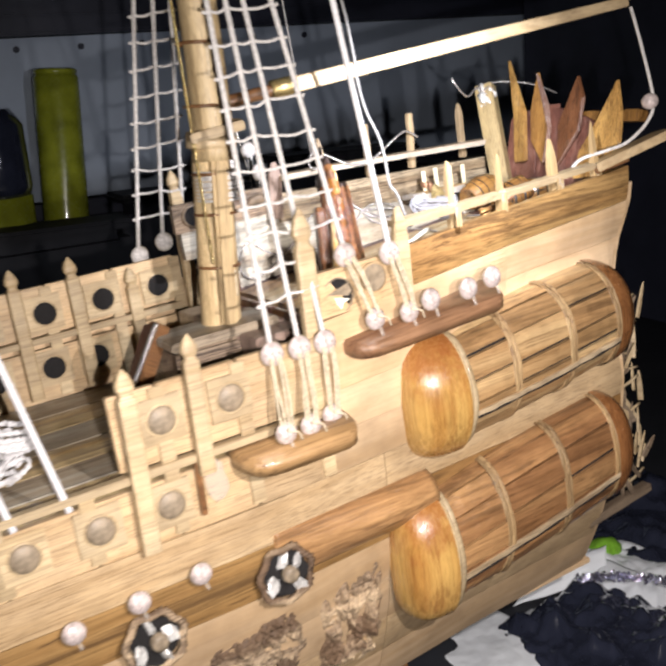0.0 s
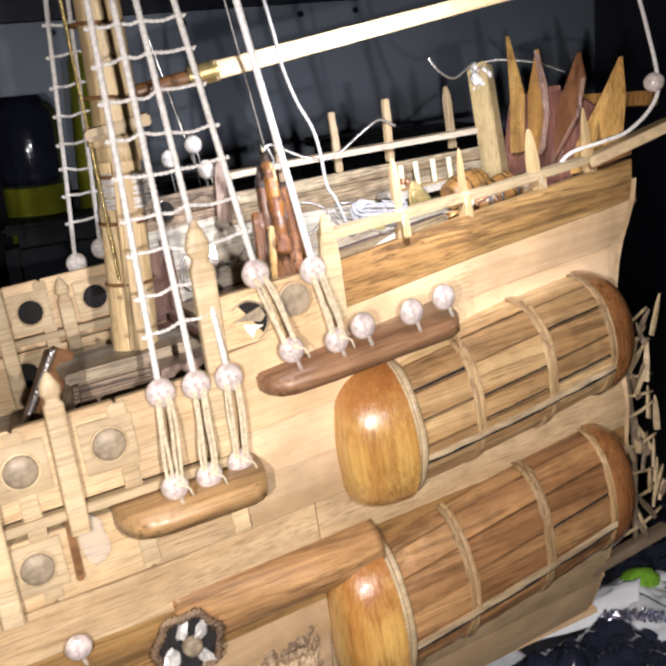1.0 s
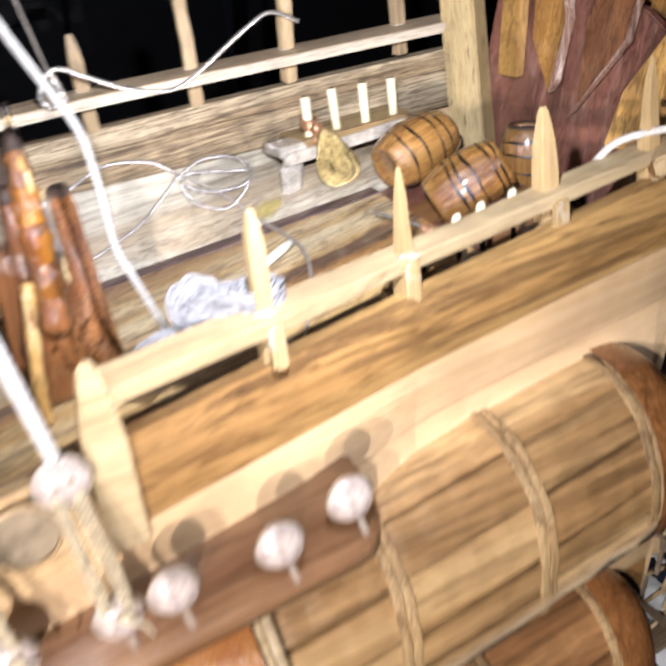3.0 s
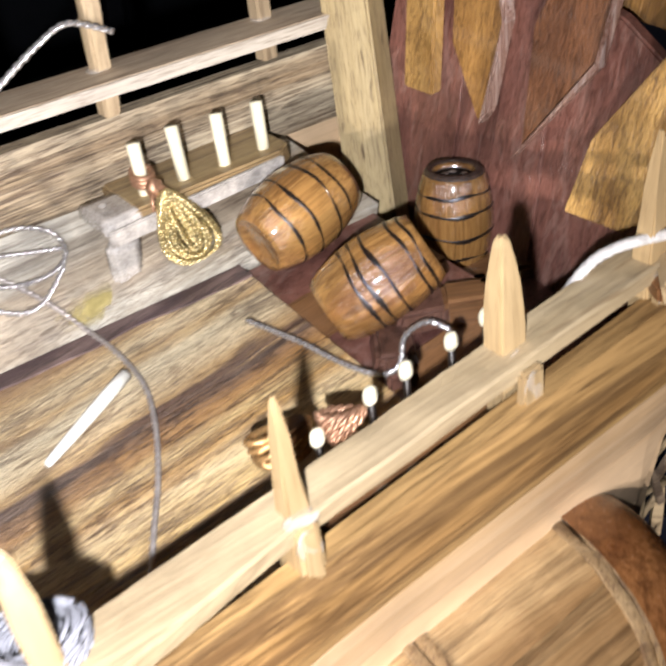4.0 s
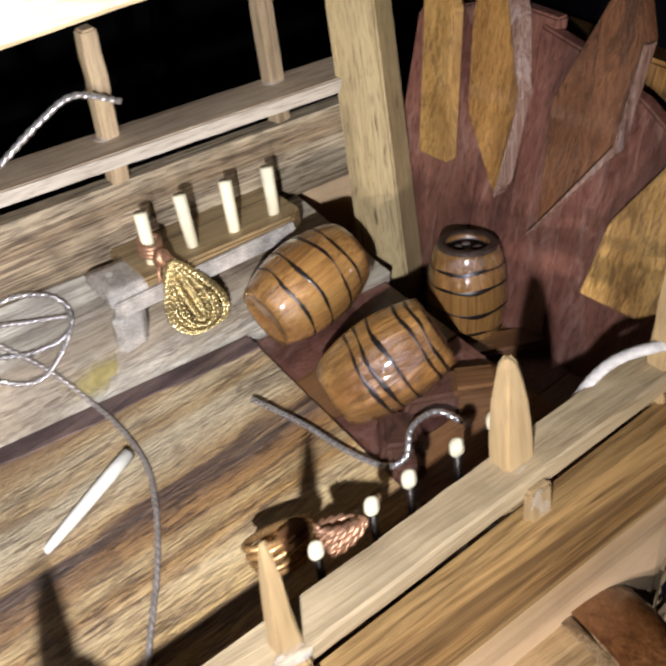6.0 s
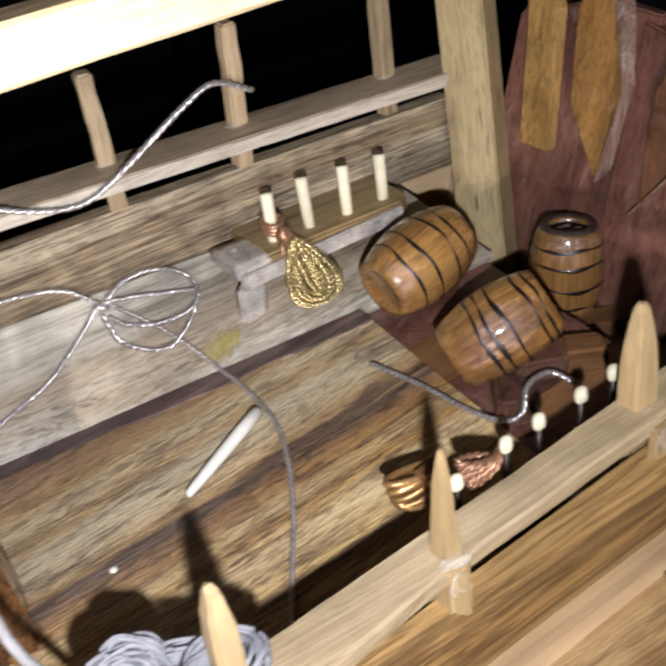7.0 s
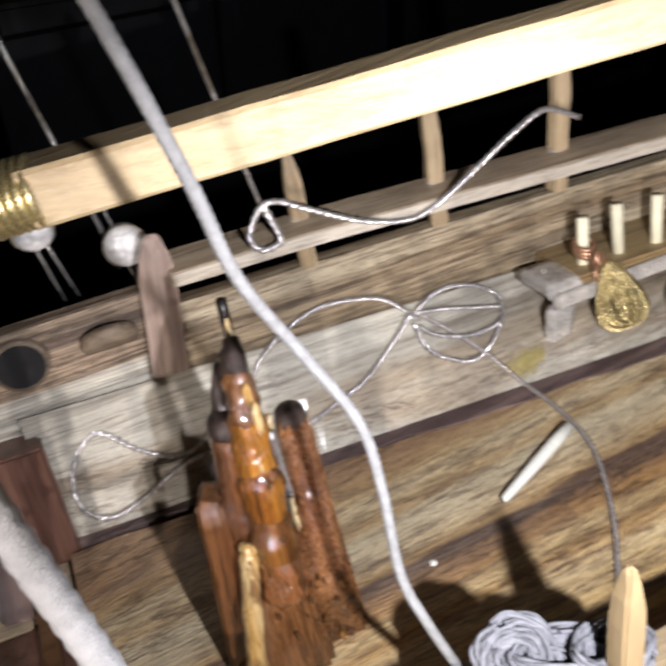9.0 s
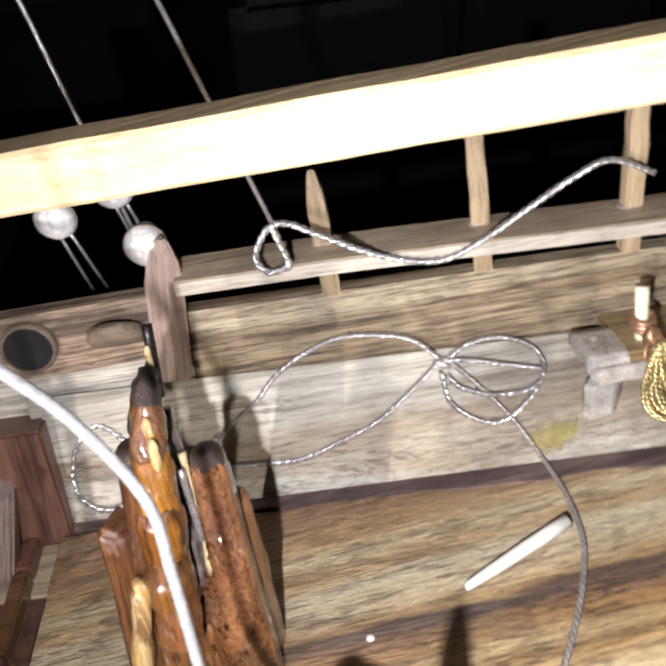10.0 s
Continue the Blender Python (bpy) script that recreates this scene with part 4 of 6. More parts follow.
for p in ((-44.4, -17.2, -34.9), (-30.8, -17.8, -34.8), (-20.1, -16.2, -34.0)):
    bead(p, 3.3, "bead", "loose pearly bead pinned to the channel board", pin=1.8)
pairs = [((-96, -13, -38), (-99, -20, -58.3)), ((-87.5, -13.2, -38.5), (-90, -17.5, -59.5)), ((-79.4, -13.3, -39), (-81.2, -14.5, -60)), ((-66.4, -9, -17.3), (-63.5, -16, -36)), ((-52, -10, -19.8), (-51, -15, -37.2))]
for top, low in pairs:
    bead(top, 3.5)
    bead(low, 3.2, pin=1.8)
    ln = thing("lanyard", "yellowish threads laced between two deadeyes", "lanyard", low, group="lanyards")
    d = Vector(top) - Vector(low)
    for k in (-1.5, -0.8, 0.8, 1.5):
        w, u = random.uniform(-0.4, 0.4), random.uniform(-0.4, 0.4)
        part("thread", rope([(k, -1.4, 0), (d.x * 0.3 + k * 1.15 + w, d.y * 0.3 - 2.0, d.z * 0.3), (d.x * 0.66 + k * 1.1 + u, d.y * 0.66 - 2.0, d.z * 0.66), (d.x + k, d.y - 1.4, d.z)], 0.46, pitch=1.5, n=5, seg=5, depth=0.6), lanyard, ln, "", True)
    part("knot", ball(0.8, 1.2, 0.7, 0.9, 12, 0.6), lanyard, ln, "", True, T(0.5, -2.0, 1.2))
    part("loose_end", rod([(0.5, -2.4, 1.0), (2.2, -3.4, 0.2), (3.0, -3.2, -2.2)], 0.25, 6, 4), lanyard, ln, "", True)
# ---- mast, boom and rigging
mast = thing("mast", "pale round wooden mast with thin brown rings and windings", "mast", (-91.5, 32.5, -50))
part("lower_mast", rod([(0, 0, 0), (6.5, 0.5, 52), (8.5, 0.8, 68)], lambda t: 6.4 - 0.7 * t, 20, 6), mast_wood, mast, "", True)
part("upper_mast", rod([(8.2, -1.5, 62), (10.5, -1.0, 90), (17, 0, 235)], lambda t: 6.9 - 1.9 * t, 20, 6), mast_wood, mast, "", True)
part("collar", turned([(7.0, 0), (7.8, 0.4), (7.8, 3.4), (7.0, 3.8)], 20), rail_wood, mast, "", True, T(8.2, -0.5, 66, 3, 6))
part("collar_plate", block(17, 8, 3.0, 0.5), rail_wood, mast, "", False, T(8.5, -5, 69.5, 4, -6, -10))
part("fish", block(5.5, 4.5, 60, 1.0), mast_wood, mast, "", False, T(1.2, -5.5, 12, 0, 7))
for z in (30, 46, 58, 78, 96, 118):
    f = z / 235
    part("band", turned([(6.6, 0), (6.95, 0.3), (6.95, 0.7), (6.6, 1.0)], 18, False), brown_wood, mast, "", True, T(7.5 * min(z / 60, 1) + max(z - 60, 0) * 0.055, -0.5, z, 0, 5))
    part("thread", rope([(0, -6.7, 0), (0.6, -6.9, 8)], 0.35, n=4), lanyard, mast, "", True, T(4 + z * 0.05, 0, z - 9))
for k in range(9):
    part("winding", turned([(6.0, 0), (6.7, 0.3), (6.7, 0.7), (6.0, 1.0)], 18, False), shroud_cord, mast, "white thread winding", True, T(7.0 + 0.1 * k, -0.6, 50 + 1.05 * k, random.uniform(-3, 3), 6))


def timber(pts, wide, high, end=1.0, n=10):
    """A squared timber with eased edges along a line, narrowing to the share end of its section."""
    bm, rings = bmesh.new(), []
    line = smooth_line(pts, n)
    for i, q in enumerate(line):
        d = (line[min(i + 1, len(line) - 1)] - line[max(i - 1, 0)]).normalized()
        side = d.cross(Vector((0, 0, 1))).normalized()
        up = side.cross(d)
        k = 1 + (end - 1) * i / (len(line) - 1)
        w, h = wide / 2 * k, high / 2 * k
        w1, h1 = w * (1 + 0.02 * math.sin(i * 1.7)), h * (1 + 0.02 * math.sin(i * 2.3 + 1))
        c = 0.16
        corners = ((1, 1 - c), (1 - c, 1), (-1 + c, 1), (-1, 1 - c), (-1, -1 + c), (-1 + c, -1), (1 - c, -1), (1, -1 + c))
        rings.append([bm.verts.new(q + side * w1 * a + up * h1 * b) for a, b in corners])
    for a, b in zip(rings, rings[1:]):
        for k in range(8):
            bm.faces.new((a[k], a[(k + 1) % 8], b[(k + 1) % 8], b[k]))
    bm.faces.new(rings[0][::-1])
    bm.faces.new(rings[-1])
    return bm


boom = thing("boom", "long pale wooden boom reaching aft from the mast", "boom", (-54, 28.7, 30.6))
part("spar", timber([(0, 0, 0), (58, -14.1, 5.2), (117, -28.6, 10.4)], 4.0, 4.8, 0.7), boom_wood, boom)
part("inner_end", rod([(-26, 5, -2.6), (3, -0.5, 0.2)], 2.1, 12, 4), brown_wood, boom, "", True)
for k in range(11):
    part("winding", turned([(2.6, 0), (2.95, 0.22), (2.98, 0.5), (2.6, 0.74)], 18, False), gold, boom, "gold thread winding", True, T(-7 + k * 0.72, 1.75 - k * 0.175, -0.6 + 0.064 * k, 0, 85, -14))


def line_between(name, label, a, b, r, mat=shroud_cord, sag=0.0, twist=True):
    c = thing(name, label, "rigging", a, group="rigging lines")
    d = Vector(b) - Vector(a)
    pts = [(0, 0, 0), d * 0.5 + Vector((0, 0, -sag)), d]
    part("line", rope(pts, r, pitch=r * 5, strands=3, n=6, seg=6, depth=0.34), mat, c, "", True)
    return c


head = Vector((-75, 33, 160))
feet = [pairs[k][0] for k in range(4)]
shrouds = []
for k, f in enumerate(feet):
    top = head + Vector((-4 + 2 * k, -2, 0))
    foot = Vector(f) + Vector((0, 0.3, 3))
    shrouds.append((foot, top))
    line_between("shroud", "white cord shroud running up to the masthead", foot, top, 0.82)
far_feet = [(-90, 98, -19), (-82, 92, -15), (-74, 90, -12)]
far_shrouds = []
for k, f in enumerate(far_feet):
    top = head + Vector((-4 + 3 * k, 3, 0))
    far_shrouds.append((Vector(f), top))
    line_between("shroud", "white cord shroud running up to the masthead", f, top, 0.75)
    bead(Vector(f) - Vector((0, 0, 3.2)), 3.4, label="white deadeye bead on the far side", mat=white_bead)
for group, z0, step in ((shrouds, -24, 8.6), (far_shrouds, -8, 8.4)):
    for n in range(13):
        z = z0 + n * step
        pts = []
        for foot, top in group:
            if z > foot.z - 1:
                t = (z + random.uniform(-0.7, 0.7) - foot.z) / (top.z - foot.z)
                pts.append(foot.lerp(top, t))
        if len(pts) < 2 or z > 110:
            continue
        out = (pts[-1] - pts[0]).normalized() * 1.8
        pts = [pts[0] - out] + pts + [pts[-1] + out]
        rl = thing("ratline", "white cord ratline knotted across the shrouds", "rigging", pts[0], group="ratlines")
        q = [p - pts[0] for p in pts]
        q2 = [q[0]]
        for a, b in zip(q, q[1:]):
            q2 += [a.lerp(b, 0.5) + Vector((0, 0, -random.uniform(0.2, 0.8))), b]
        part("line", rope(q2, 0.52, n=4, seg=5), shroud_cord, rl, "", True)
        for p in q[1:-1]:
            part("knot", ball(0.95, 1.1, 1, 0.9, 8, 0.3), shroud_cord, rl, "", True, Matrix.Translation(p * MM))
line_between("stay", "thick white cord stay to the aft deadeye", (-52, -10, -16.5), (-72, -14, 140), 0.9, white_cord)
line_between("stay", "thin silver wire stay from the far rail", (-27.6, 70.5, 2.5), (-51.5, 37.1, 120), 0.3, silver)
line_between("stay", "thin silver wire stay from the far bulwark", (-48, 82.5, 1), (-68, 80, 120), 0.3, silver)
chain = thing("chain", "thin gold chain hanging beside the mast", "chain", (-91.5, 27, -17.8))
part("strand", rope([(0, 0, 0), (0.7, 0, 40.0), (1.8, 0, 104.0)], 0.55, pitch=2.4, n=12), gold, chain, "", True)
sheet = thing("cord", "loose white cord hanging down to the near rail", "cord", (-32, 8.5, -17))
part("line", rope([(0, -1, 0), (-3.0, -1.5, 10), (-3.8, 1.0, 14), (-3.8, 2.0, 23), (-4.3, 3.2, 29), (-7.6, 3.2, 37), (-11.2, 0, 46), (-13.1, -2.5, 55), (-17, -6, 70), (-25, -10, 95), (-42, -16, 160)], 0.47, pitch=2.2, strands=3, n=8, depth=0.3), grey_cord, sheet, "", True)
part("knot", ball(1.1, 1.1, 1.0, 0.8, 14, 0.7), grey_cord, sheet, "", True, T(0, -1, 0.3))
# pointed stanchions of the ship side


def headed_post(w, d, h, head):
    """A square post with a whittled neck and a rounded, pointed head of the length head."""
    bm = bmesh.new()
    levels = [(0, 1, 0.9), (h - head * 1.25, 1, 0.9), (h - head * 1.1, 0.72, 0.62), (h - head, 0.7, 0.58), (h - head * 0.8, 1.02, 0.5), (h - head * 0.55, 0.98, 0.4), (h - head * 0.25, 0.6, 0.2), (h, 0.12, 0.1)]
    rings = []
    for z, k, sq in levels:
        j = random.uniform(-0.1, 0.1)
        ring = []
        for i in range(16):
            a = 2 * math.pi * (i + 0.5) / 16
            c, sn = math.cos(a), math.sin(a)
            p = 1 - 0.72 * sq
            ring.append(bm.verts.new((math.copysign(abs(c) ** p, c) * w / 2 * k + j, math.copysign(abs(sn) ** p, sn) * d / 2 * k, z)))
        rings.append(ring)
    for lo, hi in zip(rings, rings[1:]):
        for i in range(16):
            bm.faces.new((lo[i], lo[(i + 1) % 16], hi[(i + 1) % 16], hi[i]))
    bm.faces.new(rings[0][::-1])
    bm.faces.new(rings[-1])
    return bm


for x, y, z0, z1, w, head in ((-46.6, -7.4, -34, -7.6, 5.2, 11.9), (-80.4, -9, -40, -1.4, 5.8, 9), (-121, -14.2, -64, -25.5, 4.6, 6), (-140, -14.2, -80, -29.8, 5.0, 6.5)):
    st = thing("stanchion", "pale whittled pointed stanchion on the ship side", "post", (x, y, z0), group="stanchions")
    part("shaft", headed_post(w, 3.2, z1 - z0, head) if head < 11 else pointed_post(w, 2.6, z1 - z0, head), rail_wood, st, "", False, T(0, 0, 0, 0, 2, 0))
# ---- waist: bulwarks with ports


def waist_side(y, z_top, z_mid, z_low, ports_up, ports_low, x0, x1, inner, disc, label, upper_from=-999):
    w = thing("waist_bulwark", label, "bulwark", ((x0 + x1) / 2, y, z_low), group="waist bulwarks")
    cx, t = (x0 + x1) / 2, (2.6 if inner else -2.6)
    def strip(name, a, b, yy, mat, th=2.4, xa=x0, xb=x1):
        part(name, block(xb - xa, th, abs(a - b), 0.3), mat, w, "", False, T((xa + xb) / 2 - cx, yy - y, min(a, b) - z_low))
    n = int((x1 - x0) / 20.5)
    for k in range(n):
        xa, xb = x0 + (x1 - x0) * k / n + 0.3, x0 + (x1 - x0) * (k + 1) / n - 0.3
        if xb > upper_from + 4:
            strip("panel", z_top, z_mid + 1.8, y, pale_hull_wood, 2.4, max(xa, upper_from), xb)
        strip("panel", z_mid - 3.6, z_low, y, pale_hull_wood, 2.4, xa, xb)
        strip("slat", (z_top if xb > upper_from else z_mid) - 0.5, z_low + 1, y - (1.6 if not inner else 1.6), rail_wood, 1.2, xb - 2.0, xb + 2.2)
    strip("rail", z_mid + 1.2, z_mid - 1.0, y - (1.9 if not inner else 2.0), rail_wood, 3.4)
    for zz, xs in ((z_top - 9.5, ports_up), (z_mid - 10.5, ports_low)):
        for x in xs:
            sq = part("port_frame", block(12.5, 1.0, 12.5, 0.25), rail_wood, w, "", False, T(x - cx, -1.75, zz - z_low - 6.2))
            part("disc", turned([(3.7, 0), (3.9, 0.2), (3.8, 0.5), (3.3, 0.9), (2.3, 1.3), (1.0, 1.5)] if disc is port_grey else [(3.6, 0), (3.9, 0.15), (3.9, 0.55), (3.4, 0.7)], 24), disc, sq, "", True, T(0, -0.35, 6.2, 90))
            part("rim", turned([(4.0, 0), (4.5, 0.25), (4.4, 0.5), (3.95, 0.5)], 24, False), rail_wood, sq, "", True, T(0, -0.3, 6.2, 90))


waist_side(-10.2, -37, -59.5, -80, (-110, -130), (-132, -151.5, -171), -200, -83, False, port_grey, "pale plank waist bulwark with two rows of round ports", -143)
# far gun holes are closed discs with the hole's dark painted on
waist_side(93, -23.5, -42, -64, (-88, -109, -130, -151), (-115, -131, -151), -200, -80, True, hole_shade, "pale plank waist bulwark with round gun holes painted black")
for x, y, z0, z1, w in ((-139, 90, -62, -15.5, 4.6), (-118.5, 90, -62, -15.6, 4.8), (-98, 90, -62, -24, 4.6), (-76, 88, -62, 7, 4.6)):
    st = thing("stanchion", "pale turned stanchion with a pointed head", "post", (x, y, z0), group="far stanchions")
    part("shaft", headed_post(w, 3.6, z1 - z0, 6), rail_wood, st)
# near upper ports aft of the waist
for x, z, r in ((-70.6, -28.4, 5.0), (-57.7, -26.0, 4.1)):
    p = thing("port", "grey round port in the ship side", "port", (x, -8.6, z), group="near ports")
    deep = r > 4.5
    # the deeper port has no hollow: its shade is painted on the disc
    part("disc", turned([(r - 0.3, 0), (r, 0.2), (r, 0.6), (r - 0.25, 0.8)], 30), hole_shade if deep else port_grey, p, "", False, T(0, 0.35, 0, 90))
    part("rim", turned([(r, 0), (r + 0.4, 0.2), (r + 0.35, 0.95), (r - 0.05, 0.9)], 30, False), port_grey if deep else pale_hull_wood, p, "", True, T(0, 0.3, 0, 90))
    if deep:
        part("inner_board", slab([(-4.2, 0.4), (-1.0, 1.2), (3.6, 2.6), (4.4, 0), (3.0, -1.2), (0.4, -0.4)], 0.5, 0.1), port_grey, p, "grey board seen inside the port", False, T(0, -0.5, 0.6, 90))
        # lit triangle inside the port, its brightness painted as a pale wedge
        part("pale_splinter", slab([(-1.5, -0.2), (3.6, -1.6), (1.2, -2.2), (0.4, -4.0), (-0.8, -2.4)], 0.5, 0.1), pale_stick, p, "pale wedge, lit patch painted inside the port", False, T(0, -0.6, 0, 90))
hull_part("port_board", grid_solid(lambda x, z: (x, hull_y(x, z) - 0.1, z), span(-82, -45.8, 6), (-20.6, -28, -33.6), (0, 2.4, 0)), pale_hull_wood)
divider = thing("divider_strip", "brown upright strip between port panel and hull planking", "strip", (-123.5, -12.6, -76))
part("strip", block(1.7, 1.6, 15.5, 0.3, None, 0.15), brown_wood, divider, "", False, T(0, 0, 0, 0, 2))
part("glue_pane", ball(3.4, 1.0, 0.16, 1.7, 20, 0.5), glue, divider, "clear dried glue beside the strip", True, T(5.2, -0.4, 8.6, 0, 6))
# waist deck, cabin block at the mast foot and its ladder
waist = thing("waist_deck", "brown plank floor of the ship's waist", "deck", (-142, 40, -66), kind="structure")
for k in range(6):
    part("plank", block(142, 16.4, 2, 0.25), grey_wood if k % 2 else deck_wood, waist, "", False, T(0, -41 + k * 16.8, 0))
step = thing("poop_bulkhead", "brown plank bulkhead at the break of the poop deck", "wall", (-72, 38, -66), kind="structure")
for k in range(5):
    part("plank", block(2.4, 14.6, 29, 0.3), brown_wood if k % 2 else red_wood, step, "", False, T(0, -30 + k * 15, 0))
cabin = thing("mast_block", "brown chamfered wooden block at the foot of the mast", "block", (-96, 36, -64))
part("body", block(34, 36, 24, 1.5, (0.85, 0.8), 0.4), port_board_wood, cabin)
part("top_board", block(36, 20, 3, 0.6), grey_wood, cabin, "", False, T(2, -6, 24))
part("pocket", block(12, 10, 16, 1.2, (0.8, 0.8)), brown_wood, cabin, "", False, T(-12, -16, 0))
ladder = thing("gangway", "reddish sloping board with a silver chain edge", "ramp", (-124, 40, -64))
part("board", block(6.0, 4.0, 36, 0.5), brown_wood, ladder, "", False, T(-4, -8, 0, 0, 33, 12))
part("cheek", block(1.4, 5.2, 36, 0.4), cap_red, ladder, "reddish cheek board", False, T(-7.2, -8, 0.6, 0, 33, 12))
part("chain", rope([(-8.4, -11, 1), (1.4, -10.4, 16), (12.0, -9.8, 32)], 0.9, pitch=3.0), silver, ladder, "silver chain edge", True)
# ---- things on the poop deck


def barrel(length, r_end, r_mid, label, m, hoops, open_top=False):
    b = thing("barrel", label, "barrel", group="small barrels")
    b.matrix_basis = m

    def radius(t):
        return r_end + (r_mid - r_end) * math.sin(math.pi * t) ** 0.8
    prof = [(radius(k / 18), length * k / 18) for k in range(19)]
    if open_top:
        prof += [(r_end - 0.9, length + 0.1), (r_end - 1.2, length - 0.4), (r_end - 1.3, length - 3.0)]
    else:
        prof = [(0.5, 0.5), (r_end - 1.1, 0.55), (r_end - 0.7, 0.1)] + prof + [(r_end - 0.7, length - 0.1), (r_end - 1.1, length - 0.5)]
    part("body", turned(prof, 36), barrel_wood, b, "", True)
    if open_top:
        part("rim", turned([(r_end + 0.12, -1.5), (r_end + 0.16, -0.2), (r_end - 0.2, 0.24), (r_end - 0.9, 0.2), (r_end - 1.3, -0.9)], 32, False), bitt_black, b, "dark brown rim", True, T(0, 0, length))
        # the barrel's inner shade is a near-black disc just under the rim
        part("dark_well", turned([(r_end - 1.1, 0), (r_end - 1.2, 0.3)], 24), hole_shade, b, "black disc painting the shade in the opening", True, T(0, 0, length - 1.1))
        for k in range(4):
            part("debris", ball(0.5, 1.3, 0.8, 0.5, 8, 0.7), bitt_grey, b, "grey crumb in the opening", True, T(1.3 * math.cos(k * 1.7), 1.2 * math.sin(k * 1.7), length - 0.7))
    for t in hoops:
        # a burnt line of uneven width that wanders a little round the staves
        ph, bm, n = random.uniform(0, 6.28), bmesh.new(), 48
        rings = []
        for k in range(n):
            a = 2 * math.pi * k / n
            z = length * t + 0.22 * math.sin(2 * a + ph) + 0.1 * math.sin(5 * a + ph)
            w = 0.3 + 0.11 * math.sin(3 * a + ph) + 0.09 * math.sin(7 * a)
            rings.append([bm.verts.new((r * math.cos(a), r * math.sin(a), z + dz)) for dz, r in ((-w, radius((z - w) / length) - 0.05), (-w * 0.5, radius(z / length) + 0.03), (w * 0.5, radius(z / length) + 0.03), (w, radius((z + w) / length) - 0.05))])
        for a, c in zip(rings, rings[1:] + rings[:1]):
            for k in range(3):
                bm.faces.new((a[k], c[k], c[k + 1], a[k + 1]))
        part("hoop", bm, hoop_black, b, "burnt black hoop line", True)
    return b


def aim(a, b):
    """A pose at a whose z axis points to b (millimetres)."""
    return Matrix.Translation(mm(*a)) @ (Vector(b) - Vector(a)).to_track_quat("Z", "Y").to_matrix().to_4x4()


barrel(15.0, 4.3, 6.1, "small varnished barrel with burnt hoops lying on deck", aim((24.0, 47.3, -21.2), (38.6, 49.2, -18.4)), (0.22, 0.40, 0.64, 0.80))
barrel(14.2, 4.3, 5.7, "small varnished barrel with burnt hoops lying in front", aim((24.2, 31.6, -23.6), (36.2, 27.6, -17.6)), (0.34, 0.44, 0.58, 0.82, 0.91))
barrel(14.2, 3.9, 5.4, "small varnished barrel standing upright with open top", aim((49.0, 37.8, -32.0), (50.9, 39.4, -18.0)), (0.07, 0.2, 0.43, 0.66, 0.82), True)
pinrail = thing("pin_rail", "wooden pin rail board with four cream pins", "pin rail", (24, 66, -19))
part("board", slab([(-10.5, -6.5), (12.5, -6.5), (15, -4), (15.5, 6.6), (-10.5, 6.6)], 2.8, 0.4), pin_board, pinrail, "", False, T(0, 0, -1.5, -7, 1))
for x, y, h in ((-7.3, -2.2, 6.9), (-1.4, -2.4, 7.2), (4.9, -3.0, 6.8), (11.4, -2.9, 6.2)):
    part("pin", rod([(0, 0, -2.5), (0, 0, h)], lambda t: 0.86 + 0.05 * t, 12, 2), cream, pinrail, "cream toothpick pin", True, T(x, y, 2.5, random.uniform(-2, 2), random.uniform(-2, 2)))
bracket = thing("bracket", "greyish clear glue bracket under the pin rail", "bracket", (10.2, 64, -28))
part("leg", lumpy(4.2, 2.0, 7.6, 0.5, (1.1, 1.0), 0.3, 2.0, 4, 1.0), resin, bracket, "", True, T(-0.2, -3.2, 0.4, 6, 3))
part("glue_bead", ball(0.6, 1, 1, 0.5, 10), glue, bracket, "", True, T(0.6, 1.2, 10.8))
part("head", lumpy(7.4, 10.2, 2.0, 0.3, (0.96, 0.9), 0.2, 2.4, 5, 4.0), resin, bracket, "flat grey glue plate over the board end", True, T(1.9, 0.4, 8.5, -6, 1, 2))
part("lip", block(27.5, 0.9, 2.4, 0.2, None, 0.2), resin, bracket, "grey glue strip along the board edge", False, T(12.1, -4.75, 8.0, 4, -1))
coil = thing("gold_coil", "coil of twisted gold cord hung on a pin", "cord", (17.5, 61, -13))
for k in range(9):
    w, h, dx, ty = 0.6 + 0.66 * k, 7.8 + 0.42 * k, 1.6 + 0.08 * k, 0.25 * math.sin(k * 2.3)
    pts = [(dx * (1 - math.cos(a)) / 2 + w * math.sin(a) * (0.62 - 0.30 * math.cos(a)) + ty * math.sin(2 * a), -2.4 - 0.45 * math.sin(k * 1.9) - 0.9 * (1 - math.cos(a)), -2.0 - 0.12 * (8 - k) - h * (1 - math.cos(a)) / 2) for a in span(0, 2 * math.pi, 24)]
    part("turn", rope(pts, 0.42, pitch=1.5, n=2), gold, coil, "", True)
for k in range(3):
    pts = [(-0.7 + 1.3 * math.cos(a), 2.6 + 1.5 * math.sin(a), -2.2 + 0.6 * k + 0.3 * math.sin(a)) for a in span(0, 2 * math.pi, 12)]
    part("lashing", rod(pts, 0.45, 6, 2), copper, coil, "reddish thread lashing", True)
part("knot", ball(1.35, 1.0, 0.9, 1.2, 14, 0.7), copper, coil, "dark reddish knot", True, T(-0.2, -0.6, -2.4))
for k in range(4):
    part("loose_end", rod([(-0.4, -0.6, -2.2), (-1.8 + k, -2.0, -2.6 - 0.3 * k), (-2.2 + 1.3 * k, -2.6, -4.2 - 0.5 * k)], 0.25, 6, 4), copper, coil, "", True)
toothpick = thing("toothpick", "broken white toothpick lying on the deck", "toothpick", (-12.4, 37.6, -30.2))
